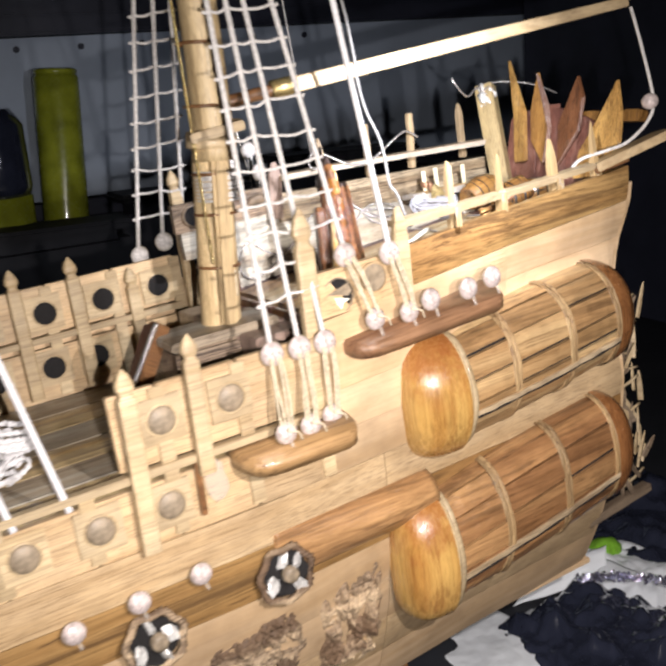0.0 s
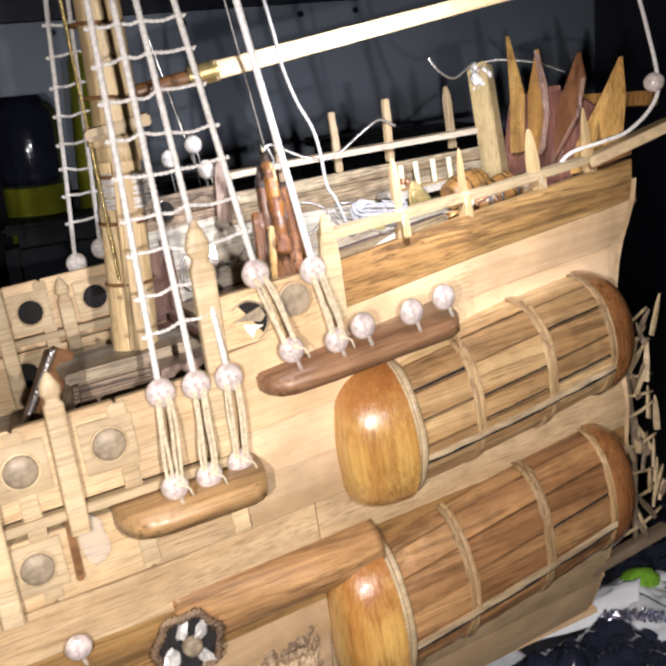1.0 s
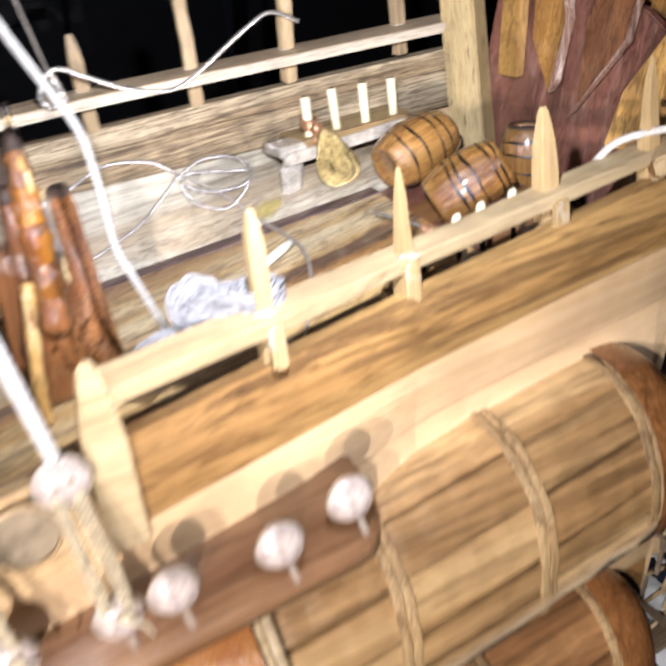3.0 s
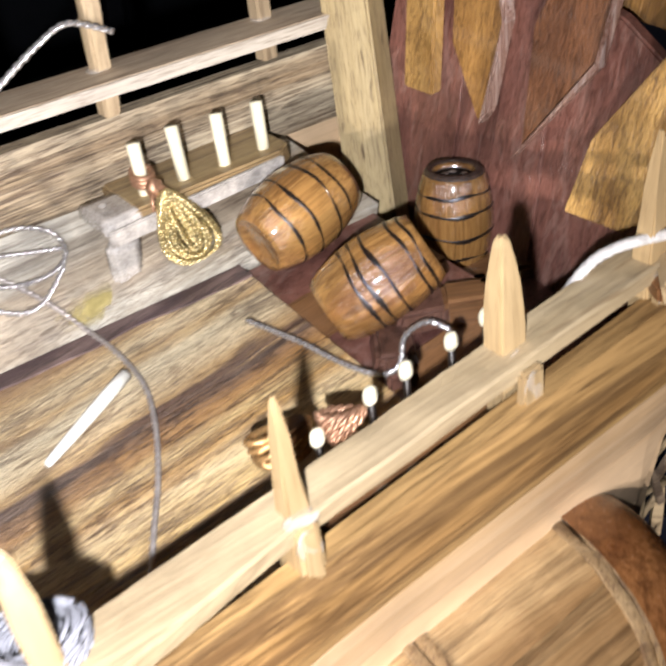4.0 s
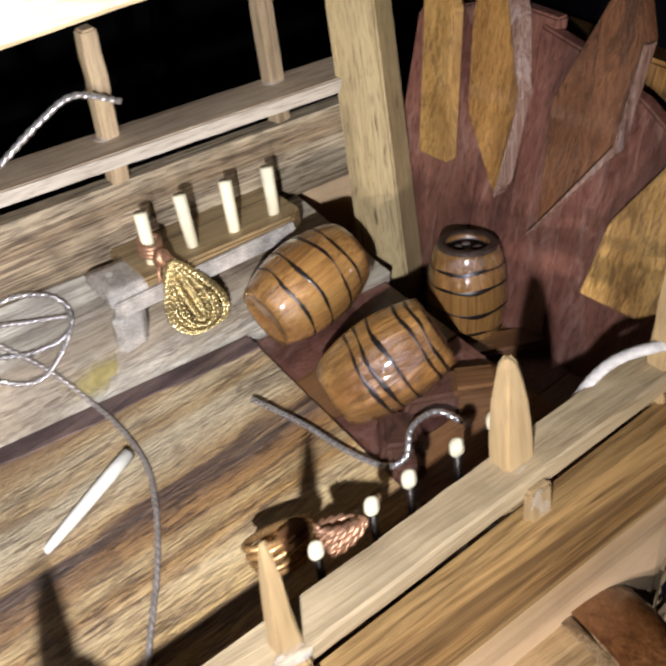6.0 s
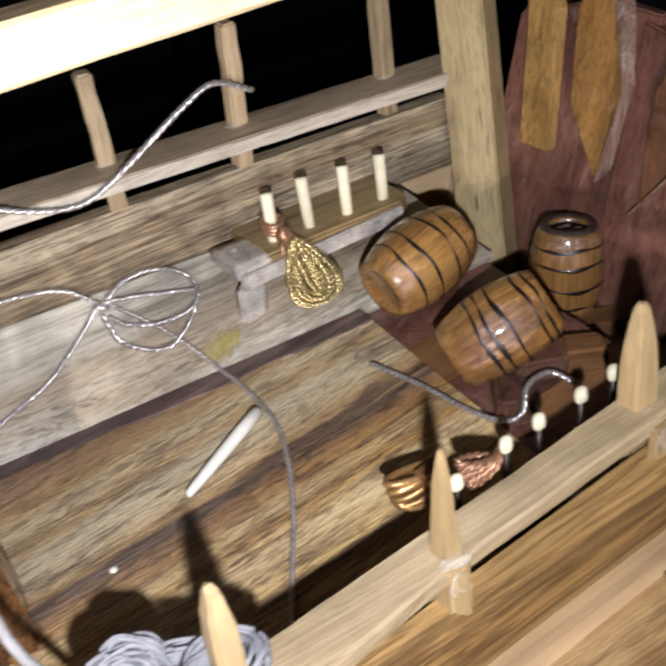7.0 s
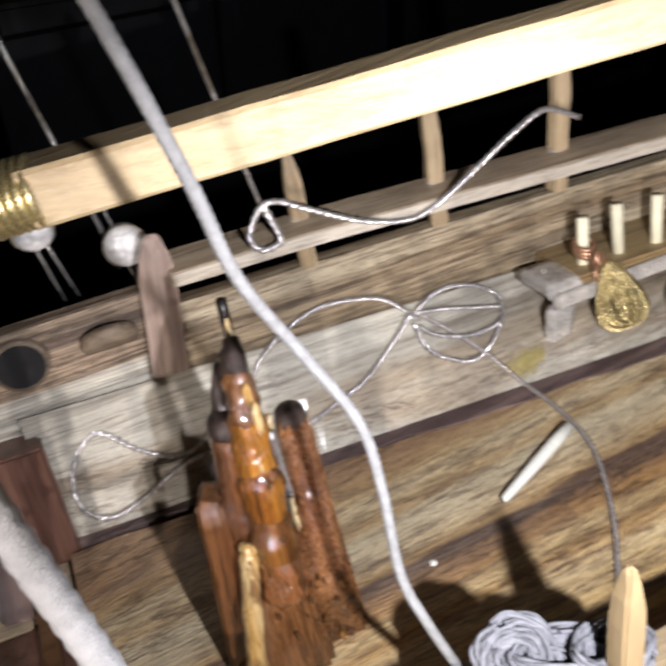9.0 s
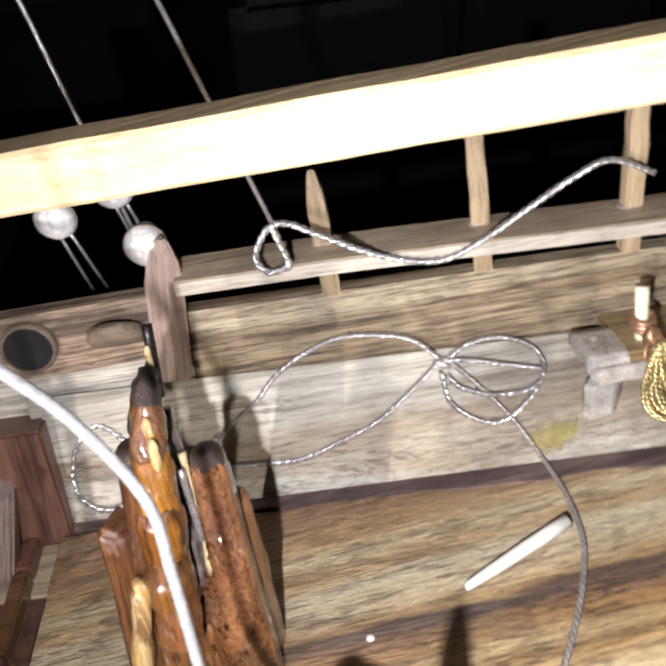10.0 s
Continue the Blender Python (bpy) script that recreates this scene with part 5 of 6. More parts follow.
part("stick", rod([(0, 0, 0.6), (1.5, 0.6, 0.8), (13.6, 6.2, 2.3)], lambda t: 0.24 + 0.62 * min(t * 1.25, 1), 12, 4), pale_stick, toothpick, "", True)
# wires lying on deck
wire = thing("wire", "twisted silver wire looped and knotted on the deck", "wire", (-9, 71, -22))


def surf(x, y, up=0.5):
    """Height of deck or waterway at a place."""
    v = (y - far_seam(x) - 0.7) / (71.7 - far_seam(x))
    return (deck_z(x) if v < 0 else deck_z(x) * (1 - v) + (-20.0 - 0.05 * x) * v) + up


def lay(pts, up=0.5, base=(-9, 71, -22)):
    return [Vector((x, y, surf(x, y, up))) - Vector(base) for x, y in pts]


wire_main = [(-8, 70.6), (-4.2, 66.4), (-1.2, 62.0), (1.2, 56.7), (2.4, 49.1), (2.3, 41.2), (0.1, 33.9), (-3.6, 26.2), (-7.3, 20.2), (-12, 12)]
part("tail", rope(lay(wire_main), 0.4, n=8, depth=0.36), dull_wire, wire, "", True)
part("loop", rope(lay([(-8, 70.6), (-4.3, 72.1), (0.1, 72.2), (3.9, 70.1), (4.5, 66.8), (2.1, 64.9), (-2.3, 65.0), (-6.9, 66.7), (-8.6, 68.6)], 0.9), 0.45, n=6), silver, wire, "", True)
part("loop", rope(lay([(-9.3, 69.4), (-8.8, 65.6), (-5.2, 62.6), (-1.9, 62.1), (2.4, 64.5), (4.5, 66.8)], 0.6), 0.45, n=6), silver, wire, "", True)
part("loop", rope(lay([(-8.6, 70.2), (-4.9, 69.6), (0, 68.2), (4.2, 66.9)], 1.2), 0.4, n=6), silver, wire, "", True)
part("knot", ball(1.0, 1.4, 0.9, 0.8, 14, 0.6), silver, wire, "", True, T(0.4, -0.6, 1.4))
part("upper_lead", rope([Vector(p) - Vector((-9, 71, -22)) for p in ((-8.8, 70.7, -20.4), (-12.5, 72.3, -17.2), (-17.6, 72.4, -15.5), (-22.9, 72.4, -15.1), (-28.6, 72.3, -17.2), (-32.6, 71.4, -19.4), (-35.6, 70.0, -21.9), (-42.1, 68.4, -25.8))], 0.45, n=6), silver, wire, "", True)
part("lower_lead", rope(lay([(-9.6, 70.4), (-14.3, 67.7), (-19.6, 65.6), (-24.7, 64.9), (-31.0, 64.7), (-41.3, 66.4)], 0.5), 0.45, n=6), silver, wire, "", True)
loop2 = thing("wire", "bent loop of twisted silver wire on the deck", "wire", (-56, 68, -36))
part("loop", rope([Vector(p) - Vector((-56, 68, -36)) for p in ((-41.5, 68.2, -25.4), (-47.4, 67.8, -28.6), (-53.2, 69.4, -26.2), (-57.9, 71.0, -22.1), (-61.8, 70.8, -24.7), (-63.6, 69.9, -29.0), (-63.2, 68.8, -33.0), (-60.0, 67.4, -34.6), (-55.4, 67.1, -33.2), (-47.7, 67.2, -29.6), (-41.3, 66.4, -29.0))], 0.5, n=8), silver, loop2, "", True)
rail_wire = thing("wire", "bent silver wire resting along the far rail", "wire", (-14, 67, 0))
part("line", rope([(-14.2, 0.8, 5.6), (-12.8, 0.2, 0.4), (-13.6, 0.2, -0.4), (-15.6, 0.2, -0.5), (-16.8, 0.6, 1.6), (-14.6, 1, 5.0), (-12, 1, 5.2), (-8.5, 0.8, 3.1), (-1.2, 0.2, -0.9), (5.6, -0.4, -2.6), (11, -0.2, -1.2), (18, 0.4, 2.3), (23.5, 0.9, 5.0), (28.3, 1.5, 6.2), (34.0, 2.2, 3.2)], 0.5, n=8, depth=0.4), silver, rail_wire, "", True)
bit = thing("wire", "short bent silver wire beside the barrels", "wire", (18, 39, -27))
part("line", rope([(-1, 1, 1.2), (1.5, -7, 1.3), (3, -14, 1.4), (4.8, -19, 1.8), (6.8, -20.3, 3.0), (9, -18.6, 4.8), (12.6, -18.4, 4.9), (14.6, -20.6, 3.6)], 0.4, n=8, depth=0.28), silver, bit, "", True)
# pin rail on the near side, half hidden under the rail
near_pins = thing("pin_rail", "dark pin rail board with white pins behind the near bulwark", "pin rail", (15, 7.5, -21))
part("board", block(28, 6, 2.4, 0.5), brown_wood, near_pins, "", False, T(0, -1.5, -3))
part("end_face", block(1.0, 5.6, 2.2, 0.2), brown_wood, near_pins, "", False, T(-14.2, -1.5, -2.9))
for x, z in ((-7.2, 3.2), (-0.8, 4.6), (3.6, 5.2), (9.4, 5.6), (14.0, 6.2)):
    # stems are black: the rail's shadow over them is painted in
    p = part("pin", rod([(0, 0, -4), (0, 0, z - 0.6)], 0.42, 8, 2), hoop_black, near_pins, "thin peg, rail shadow painted black", True, T(x, 1.4, 1.5))
    part("head", ball(0.85, 1, 0.9, 1.25, 14, 0.25), cream, p, "whitish rounded head", True, T(0, 0, z - 0.4, 10, 20, 30))
copper_coil = thing("copper_coil", "small coil of copper thread on the near pins", "cord", (11.0, 8.6, -16.2))
for k in range(6):
    part("turn", rope([(2.0 * math.cos(a) - 0.1 * k, 0.8 * math.sin(a) + 0.2 * k, 0.25 * k - 1.6 * (1 - math.cos(a + 0.6 * k)) / 2) for a in span(0, 6.28, 12)], 0.42, n=2), copper, copper_coil, "", True)
brass_coil = thing("brass_coil", "bundle of shiny brass wire beside the near pin rail", "wire", (7.0, 14.5, -24))
for k in range(5):
    pts = [(3.0 * math.cos(a) * (1 + 0.05 * k), 1.4 * math.sin(a) + 0.25 * k, 2.0 + 0.45 * k + 0.8 * math.sin(a + k)) for a in span(0, 6.1, 14)]
    part("turn", rod(pts, 0.42, 7, 3), brass, brass_coil, "", True)
part("clip", block(3.4, 2.2, 1.8, 0.4), brown_wood, brass_coil, "", False, T(1.0, -0.4, 3.4, 0, 0, 12))
# white yarn wound round the first near post
yarn = thing("yarn_bundle", "bundle of white yarn wound round a rail post", "yarn", (-24, 2, -14))
rnd = random.Random(4)
facing = Vector((-0.24, -0.56, 0.79)).to_track_quat("Z", "Y").to_matrix()
for k in range(42):
    # a flat coil beside the post
    r, ph = rnd.uniform(1.2, 3.4), rnd.uniform(0, 6.28)
    mid_c = Vector((-4.9 + rnd.uniform(-0.6, 0.6), 1.4 + rnd.uniform(-0.5, 0.5), 3.0 + rnd.uniform(-0.6, 0.6)))
    pts = [mid_c + facing @ Vector((r * math.cos(a + ph) + rnd.uniform(-0.25, 0.25), r * rnd.uniform(0.82, 0.98) * math.sin(a + ph), rnd.uniform(-0.3, 0.3) + 0.6 * math.sin(a + k))) for a in span(0, 6.0, 14)]
    part("coil_strand", rod(pts, 0.21, 6, 3), yarn_grey, yarn, "", True)
for k in range(64):
    # turns round the post
    rx, ry, cz, ph, tl = rnd.uniform(2.0, 3.7), rnd.uniform(1.9, 3.1), rnd.uniform(-1.8, 4.4), rnd.uniform(0, 6.28), rnd.uniform(-0.4, 0.4)
    pts = [(2.2 + rx * math.cos(a + ph), -2.2 + ry * math.sin(a + ph), cz + tl * rx * math.cos(a + ph) + 0.25 * math.sin(3 * a + k)) for a in span(0, 6.1, 14)]
    part("turn_strand", rod(pts, 0.21, 6, 3), yarn_grey, yarn, "", True)
for k in range(26):
    # strands from the coil to the post, and a frayed tail
    s, e = rnd.uniform(-1.6, 1.2), rnd.uniform(-1.8, 1.8)
    part("strand", rod([(-7.0 if k % 4 == 0 else -5.0, 2.6 + s, 2.4 + s * 0.7), (-2.0, 0.9 + e * 0.6, 2.8 + 0.8 * math.sin(k)), (0.6, -0.6 + e * 0.4, 2.0 + e), (3.4, -3.6, 1.0 + e)], 0.2, 6, 5), yarn_grey, yarn, "", True)
for k in range(46):
    # long flat turns that hold coil and post together
    rx, ry, cz, ph, tl = rnd.uniform(3.4, 5.2), rnd.uniform(1.2, 2.6), rnd.uniform(0.2, 4.0), rnd.uniform(0, 6.28), rnd.uniform(-0.3, 0.3)
    pts = [(-0.8 + rx * math.cos(a + ph) * 0.94 + 0.3 * ry * math.sin(a + ph), -0.6 + ry * math.sin(a + ph) - 0.34 * rx * math.cos(a + ph), cz + tl * ry * math.sin(a + ph) + 0.3 * math.sin(3 * a + k)) for a in span(0, 6.1, 16)]
    part("long_turn", rod(pts, 0.2, 6, 3), yarn_grey, yarn, "", True)
for k in range(5):
    part("tail", rod([(-4.6, -0.6, 0.6), (-7.5 - 0.4 * k, 1.2 + 0.5 * k, -0.4), (-11 - 0.6 * k, 1.0 + 0.7 * k, -1.8)], 0.26, 6, 5), yarn_grey, yarn, "", True)
# the tall varnished bitt
bitt = thing("bitt", "tall glossy mottled brown and orange varnished bitt with pegs", "bitt", (-42.8, 33.5, -35))
bitt.scale = (0.73, 0.9, 1.0)
turn = -20
part("base", lumpy(13.5, 7.0, 13.5, 0.8, (0.72, 0.6), 0.7, 3.0, 8, 1.3), bitt_mottle, bitt, "mottled red-brown varnished block", True, T(-1.6, -1.6, -0.6, -8, 0, turn * 0.5))
part("back_board", lumpy(4.6, 4.0, 23.5, 0.5, (0.9, 0.9), 0.4, 2.5, 6, 2.2), bitt_mottle, bitt, "", True, T(9.6, 4.6, 0, -4, -2, turn))
part("side_slab", lumpy(4.6, 6.5, 25.5, 0.6, (0.85, 0.9), 0.4, 3.0, 6, 3.1), bitt_wood, bitt, "", True, T(-8.6, 1.4, 0, -4, 4, turn))
# a flat board that narrows to a finger
finger = part("finger_board", slab([(2.6, -2), (13.4, -2), (12.6, 10), (12.0, 20), (11.8, 29.6), (10.9, 31.2), (7.8, 31.3), (6.9, 29.8), (6.6, 19), (3.4, 13)], 4.6, 0.7), bitt_mottle, bitt, "flat mottled red-brown varnished board", True, T(-1.2, 2.4, 0, 82, 0, -6))
part("end_cap", turned([(2.3, 0), (2.42, 0.5), (2.3, 1.5), (1.7, 2.0), (0.6, 2.2)], 20), bitt_black, finger, "black end", True, T(9.3, 29.8, 2.3, -90))
peg = part("peg", rod([(-6.0, -1.2, 0), (-3.7, 0.5, 17), (-1.4, 3.2, 31.8)], lambda t: 3.0 - 0.6 * t + 0.16 * math.sin(t * 23) + 0.1 * math.sin(t * 41), 20, 12), bitt_mottle, bitt, "", True)
part("end_cap", turned([(2.4, 0), (2.5, 0.6), (2.4, 1.9), (1.9, 2.4), (0.7, 2.5)], 20), bitt_black, peg, "black end", True, T(-1.4, 3.2, 31.3, -8))
part("core", lumpy(3.8, 7.4, 22, 1.3, (0.7, 0.62), 0.55, 3.0, 7, 2.7), bitt_grey, bitt, "dark grey resin core", True, T(3.2, 3.2, 14.5, -12, -1, 4))
part("core_edge", rod([(4.9, 0.6, 17), (5.2, 2.2, 24), (4.9, 3.8, 31.5)], lambda t: 0.5 + 0.15 * math.sin(t * 14), 10, 6), golden, bitt, "yellow varnished edge", True)
part("rear_lump", ball(3.4, 0.95, 0.9, 1.9, 24, 0.6), bitt_black, bitt, "", True, T(1.4, 6.4, 30.5, -10))
for z0, z1, r0, r1, m, words in ((12.5, 18.4, 3.1, 3.4, bitt_mottle, ""), (17.0, 23.4, 3.3, 3.3, amber, "amber varnished lump"), (22.0, 28.6, 3.2, 3.4, bitt_orange, "orange varnished lump"), (27.0, 34.6, 3.3, 2.6, bitt_orange, "bright orange varnished lump"), (33.0, 38.6, 2.7, 2.1, bitt_wood, ""), (37.4, 42.0, 2.1, 1.2, bitt_black, "")):
    # the middle column, lump on lump
    p0, p1 = ((-1.6 + 0.085 * z + max(z - 33, 0) * 0.1, -6.8 + 0.24 * z + max(z - 33, 0) * 0.35, z - max(z - 33, 0) * 0.2) for z in (z0, z1))
    bm = rod([p0, ((p0[0] + p1[0]) / 2 + 0.15, (p0[1] + p1[1]) / 2 - 0.35, (z0 + z1) / 2), p1], lambda t: r0 + (r1 - r0) * t + 0.16 * math.sin(t * 7 + z0) - 0.5 * (2 * t - 1) ** 6, 18, 10)
    for v in bm.verts:
        v.co += 0.6 * Vector((noise.noise(v.co * 0.6), noise.noise(v.co * 0.6 + Vector((9, 0, 0))), 0.5 * noise.noise(v.co * 0.6 + Vector((0, 9, 0)))))
    part("front_lump", bm, m, bitt, words, True)
part("wax_drip", rod([(1.2, -1.4, 20.6), (1.4, -2.2, 18.4), (1.2, -3.0, 15.8)], lambda t: 0.75 + 0.25 * math.sin(t * 9), 10, 5), golden, bitt, "pale golden drip", True)
part("wax_drip", rod([(-1.2, -1.8, 22.0), (-1.0, -2.4, 20.4), (-1.6, -3.0, 19.0)], lambda t: 0.7 + 0.2 * math.sin(t * 8), 10, 5), golden, bitt, "pale golden drip", True)
part("ring", turned([(2.0, 0), (2.35, 0.25), (2.35, 0.8), (2.0, 1.0)], 18), silver, bitt, "silver wire ring", True, T(0.6, 1.2, 28.6, -10, -4))
part("wire_run", rod([(5.0, 0.8, 22), (4.8, 1.6, 26), (4.6, 2.2, 30.5)], 0.55, 8, 4), silver, bitt, "silver wire end", True)
part("top_pin", rod([(3.2, 7.4, 36.5), (3.5, 8.6, 41.0), (3.7, 9.2, 44.0)], 0.8, 8, 2), hoop_black, bitt, "", True)
for x, y, z, r in ((2.8, -0.6, 34.6, 0.95), (2.5, 0.6, 36.6, 0.85), (1.2, -2.6, 30.2, 0.5), (3.3, 6.6, 40.0, 0.8), (3.4, 7.2, 41.4, 0.6), (0.9, 0.6, 33.6, 0.6)):
    part("brass_bit", ball(r, 0.9, 0.6, 1.9, 12, 0.6), golden, bitt, "pale golden bit", True, T(x, y, z, -8, 10))
part("glint_strip", rod([(-9.2, -8.0, 0), (-7.4, -6.2, 8), (-4.4, -3.6, 18.5), (-3.6, -2.8, 21)], lambda t: 1.75 - 0.5 * t + 0.12 * math.sin(t * 30) + 0.1 * math.sin(t * 55), 12, 8), golden, bitt, "pale golden varnished strip", True)
for k in range(26):
    # small glossy beads added down the middle column to catch glints
    part("drip", ball(random.uniform(0.3, 0.7), 1.1, 0.6, 1.4, 10, 0.5), (bitt_orange, amber, bitt_wood)[k % 3], bitt, "", True, T(-1.2 + 3.8 * ((k * 5) % 11) / 11, -3.6 + 4.6 * (k / 26), 14 + 20 * k / 26))
for k in range(22):
    # more glossy beads over the front, added for their highlights
    part("drip", ball(random.uniform(0.22, 0.5), 1, 0.5, 1.7, 10, 0.4), bitt_wood if k % 3 else amber, bitt, "", True, T(-4 + 0.6 * k, -4.6 + 2.2 * ((k * 7) % 10) / 10, 2 + 1.35 * ((k * 5) % 9)))
stair = thing("stair", "pinkish brown landing boards with a red block at the deck's end", "stairs", (-84, 44, -46))
for k, (y, w, m) in enumerate(((-29, 11.6, pink_post), (-17, 11.6, pink_post), (-5, 11.6, far_rail_wood), (7, 11.6, cap_red), (19.5, 12.6, far_rail_wood))):
    part("tread", lumpy(22, w, 6.6 + 0.3 * (k % 2), 0.4, None, 0.2, 4.0, 5, k * 2.0), m, stair, "", False, T(5.0, y, 0))
part("red_block", block(8.0, 5.5, 20, 0.4, (0.95, 0.95), 0.25), cap_red, stair, "red-brown varnished block", False, T(14.2, 25.6, 6.5, -4, 2))
part("brace", block(5.0, 3.0, 18, 0.4, None, 0.3), cap_red, stair, "red-brown slanting brace", False, T(8.2, 16, 6, -35, 8))
flat = thing("stanchion", "pinkish flat pointed stanchion at the far bulwark step", "post", (-45.6, 70.6, -16), group="stanchions")
part("shaft", pointed_post(5.0, 1.8, 20.5, 6), pink_post, flat, "", False, T(0, 0, 0, -4, 8))
for p, n in (((-57, 79, 6.5), 2.8), ((-48.5, 79, 9.5), 2.8), ((-46, 78, 1.0), 3.0)):
    b = bead(p, n, label="white deadeye bead beyond the far bulwark", mat=white_bead)
    part("cap", turned([(n * 0.6, 0), (n * 0.6, 0.4), (n * 0.35, 0.8)], 18), glue, b, "", True, T(0, 0, n * 0.75))
    for k in (-0.7, 0.7):
        part("thread", rod([(k, 0, 0), (k * 1.5 + 2, 4, -14)], 0.22, 6, 2), silver, b, "", True)
tack = thing("nail", "tiny pale nail head in the deck", "nail", (-24, 34.5, -32.3))
part("head", ball(0.5, 1, 1, 0.5, 10), pale_stick, tack, "", True, T(0, 0, 0.4))
stain = thing("stain", "ochre glue stain on the grey waterway board", "stain", (3.2, 58.8, surf(3.2, 58.8, -0.1)))
part("patch", ball(1, 7.0, 3.2, 0.25, 24, 0.2), ochre, stain, "", True, T(1.2, 0, 0.1, 28, -6))
# ring ports low on the side and bark plates
for x, z in ((-103, -103), (-144, -106)):
    rp = thing("ring_port", "foil-lined round port with a knotted rope rim", "port", (x, hull_y(x, z) - 3.0, z), group="ring ports")
    bm = turned([(7.6, 0.6), (6.4, 0.0), (4.6, -0.2), (3.0, 0.2), (1.2, 1.2)], 9)
    for v in bm.verts:
        v.co += Vector((random.uniform(-0.7, 0.7), random.uniform(-0.7, 0.7), random.uniform(-0.9, 0.9)))
    # dark interior of the port, painted onto the shallow bowl
    part("bowl", bm, hole_shade, rp, "", False, T(0, 0, 0, 90))
    for k in range(4):
        a = 0.3 + k * 1.6 + random.uniform(-0.3, 0.3)
        bm = ball(3.1, random.uniform(0.8, 1.2), random.uniform(0.7, 1.1), 0.3, 7, 0.8)
        part("foil_flap", bm, foil, rp, "crumpled bright foil flap", False, T(5.0 * math.cos(a), -0.8, 5.0 * math.sin(a), 90 + random.uniform(-25, 25), random.uniform(-25, 25), math.degrees(a)))
    part("rim", rope([((8.2 + 0.5 * math.sin(a * 7)) * math.cos(a), -0.8 - 0.4 * math.sin(5 * a), (8.2 + 0.5 * math.sin(a * 7)) * math.sin(a)) for a in span(0, 6.283, 40)], 1.3, pitch=2.6, n=2), bark, rp, "", True)
    part("muzzle", turned([(2.4, 0), (2.6, 1.5), (2.2, 3.2), (1.2, 3.3)], 16), port_grey, rp, "", True, T(0.6, -0.6, 0.4, 90))
for x, z, w, h in ((-77, -138, 27, 44), (-112, -133, 34, 30), (-160, -136, 44, 30)):
    pl = thing("bark_plate", "rough bark-like relief plate low on the ship side", "relief", (x, hull_y(x, z), z), group="bark plates")
    def rough(u, v, x=x, z=z, w=w, h=h):
        e = min(1, 6 * min(u, 1 - u)) * min(1, 6 * min(v, 1 - v))
        n = noise.fractal(Vector((u * 7 + x, v * 6, z)), 1.0, 2.0, 5)
        X, Z = (u - 0.5) * w + 2 * noise.noise(Vector((u * 3, v * 3, x))), (v - 0.5) * h + 3 * noise.noise(Vector((u * 3, v * 3, x + 9)))
        return (X, hull_y(x + X, z + Z) - hull_y(x, z) - e * (1.8 + 3.6 * n + 2.2 * abs(noise.noise(Vector((u * 16, v * 14, x))))) + 0.6, Z)
    part("relief", grid_solid(rough, span(0, 1, 70), span(0, 1, 56), (0, 0.8, 0)), bark, pl)
pile = thing("yarn_bundle", "heap of white string on the waist deck", "yarn", (-168, 22, -62))
for k in range(16):
    ph, a0, b0 = rnd.uniform(0, 6.28), rnd.uniform(4, 12), rnd.uniform(3, 9)
    pts = [(a0 * math.cos(a + ph) + rnd.uniform(-1, 1), b0 * math.sin(a + ph), 2 + k * 0.8 + 1.5 * math.sin(2 * a + ph)) for a in span(0, 6.0, 12)]
    part("strand", rope(pts, 0.9, n=3, seg=5), white_cord, pile, "", True)
for x in (-158, -172):
    c = line_between("cord", "white cord tied down at the waist", (x, -13, -62), (x - 16, 0, 30), 1.0, white_cord)
for x, z in ((-128, -92), (-146, -93), (-164, -94)):
    bead((x, hull_y(x, z) - 2.4, z), 3.2, "bead", "pearly bead on the ship side", pin=1)
# open carved work behind the stern, below
carv = thing("stern_carving", "pale open carving of small splintered spikes behind the stern", "carving", (70, 16, -156))
cut = random.Random(11)
for z0, z1, count in ((-98, -66, 13), (-150, -100, 20)):
    for k in range(count):
        h = cut.uniform(7, 15)
        z = z0 + (z1 - z0 - 6) * k / count + cut.uniform(-2, 2)
        part("spike", pointed_post(cut.uniform(1.3, 2.4), 1.0, h, h * 0.65, 0.2), rail_wood if k % 3 else port_rim, carv, "", False, T(cut.uniform(-8, 7), cut.uniform(-2, 2), z + 156, cut.uniform(-20, 20), cut.uniform(-30, 42), cut.uniform(-40, 40)))
    for k in range(5):
        z = z0 + 156 + (z1 - z0) * (k + 0.5) / 5
        part("bar", rod([(-20, cut.uniform(-2, 2), z + cut.uniform(-4, 4)), (-4, 0, z + cut.uniform(-2, 2)), (6, 1, z + cut.uniform(-4, 4))], 0.6, 6, 3), rail_wood, carv, "", True)
part("base_plank", lumpy(36, 5, 3.4, 0.5, None, 0.3, 4.0, 5, 3.0), port_rim, carv, "grey-brown foot plank", False, T(-10, 1, 2, 0, -6))
part("web", rod([(-6, 2, 4), (-3, 2, 45), (-5, 2, 88)], 1.0, 8, 6), port_rim, carv, "", True)
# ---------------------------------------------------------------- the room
deep_shade = plain("painted_deep_shade", (0.010, 0.011, 0.016), 0.7, scale=12)
black_cloth = plain("dark_tabletop", (0.024, 0.026, 0.032), 0.6, scale=20)
bag_black = plain("glossy_black_bag", (0.026, 0.030, 0.050), 0.13, coat=1.0, scale=60, relief=0.5)
tinsel_foil = plain("bluish_silver_foil", (0.72, 0.72, 0.88), 0.16, metal=0.9, scale=400, vary=0.15)
paper = plain("white_paper", (0.84, 0.88, 0.92), 0.6, scale=40, vary=0.1)
grey_panel = plain("grey_cabinet_front", (0.40, 0.47, 0.57), 0.5, scale=12, vary=0.12)
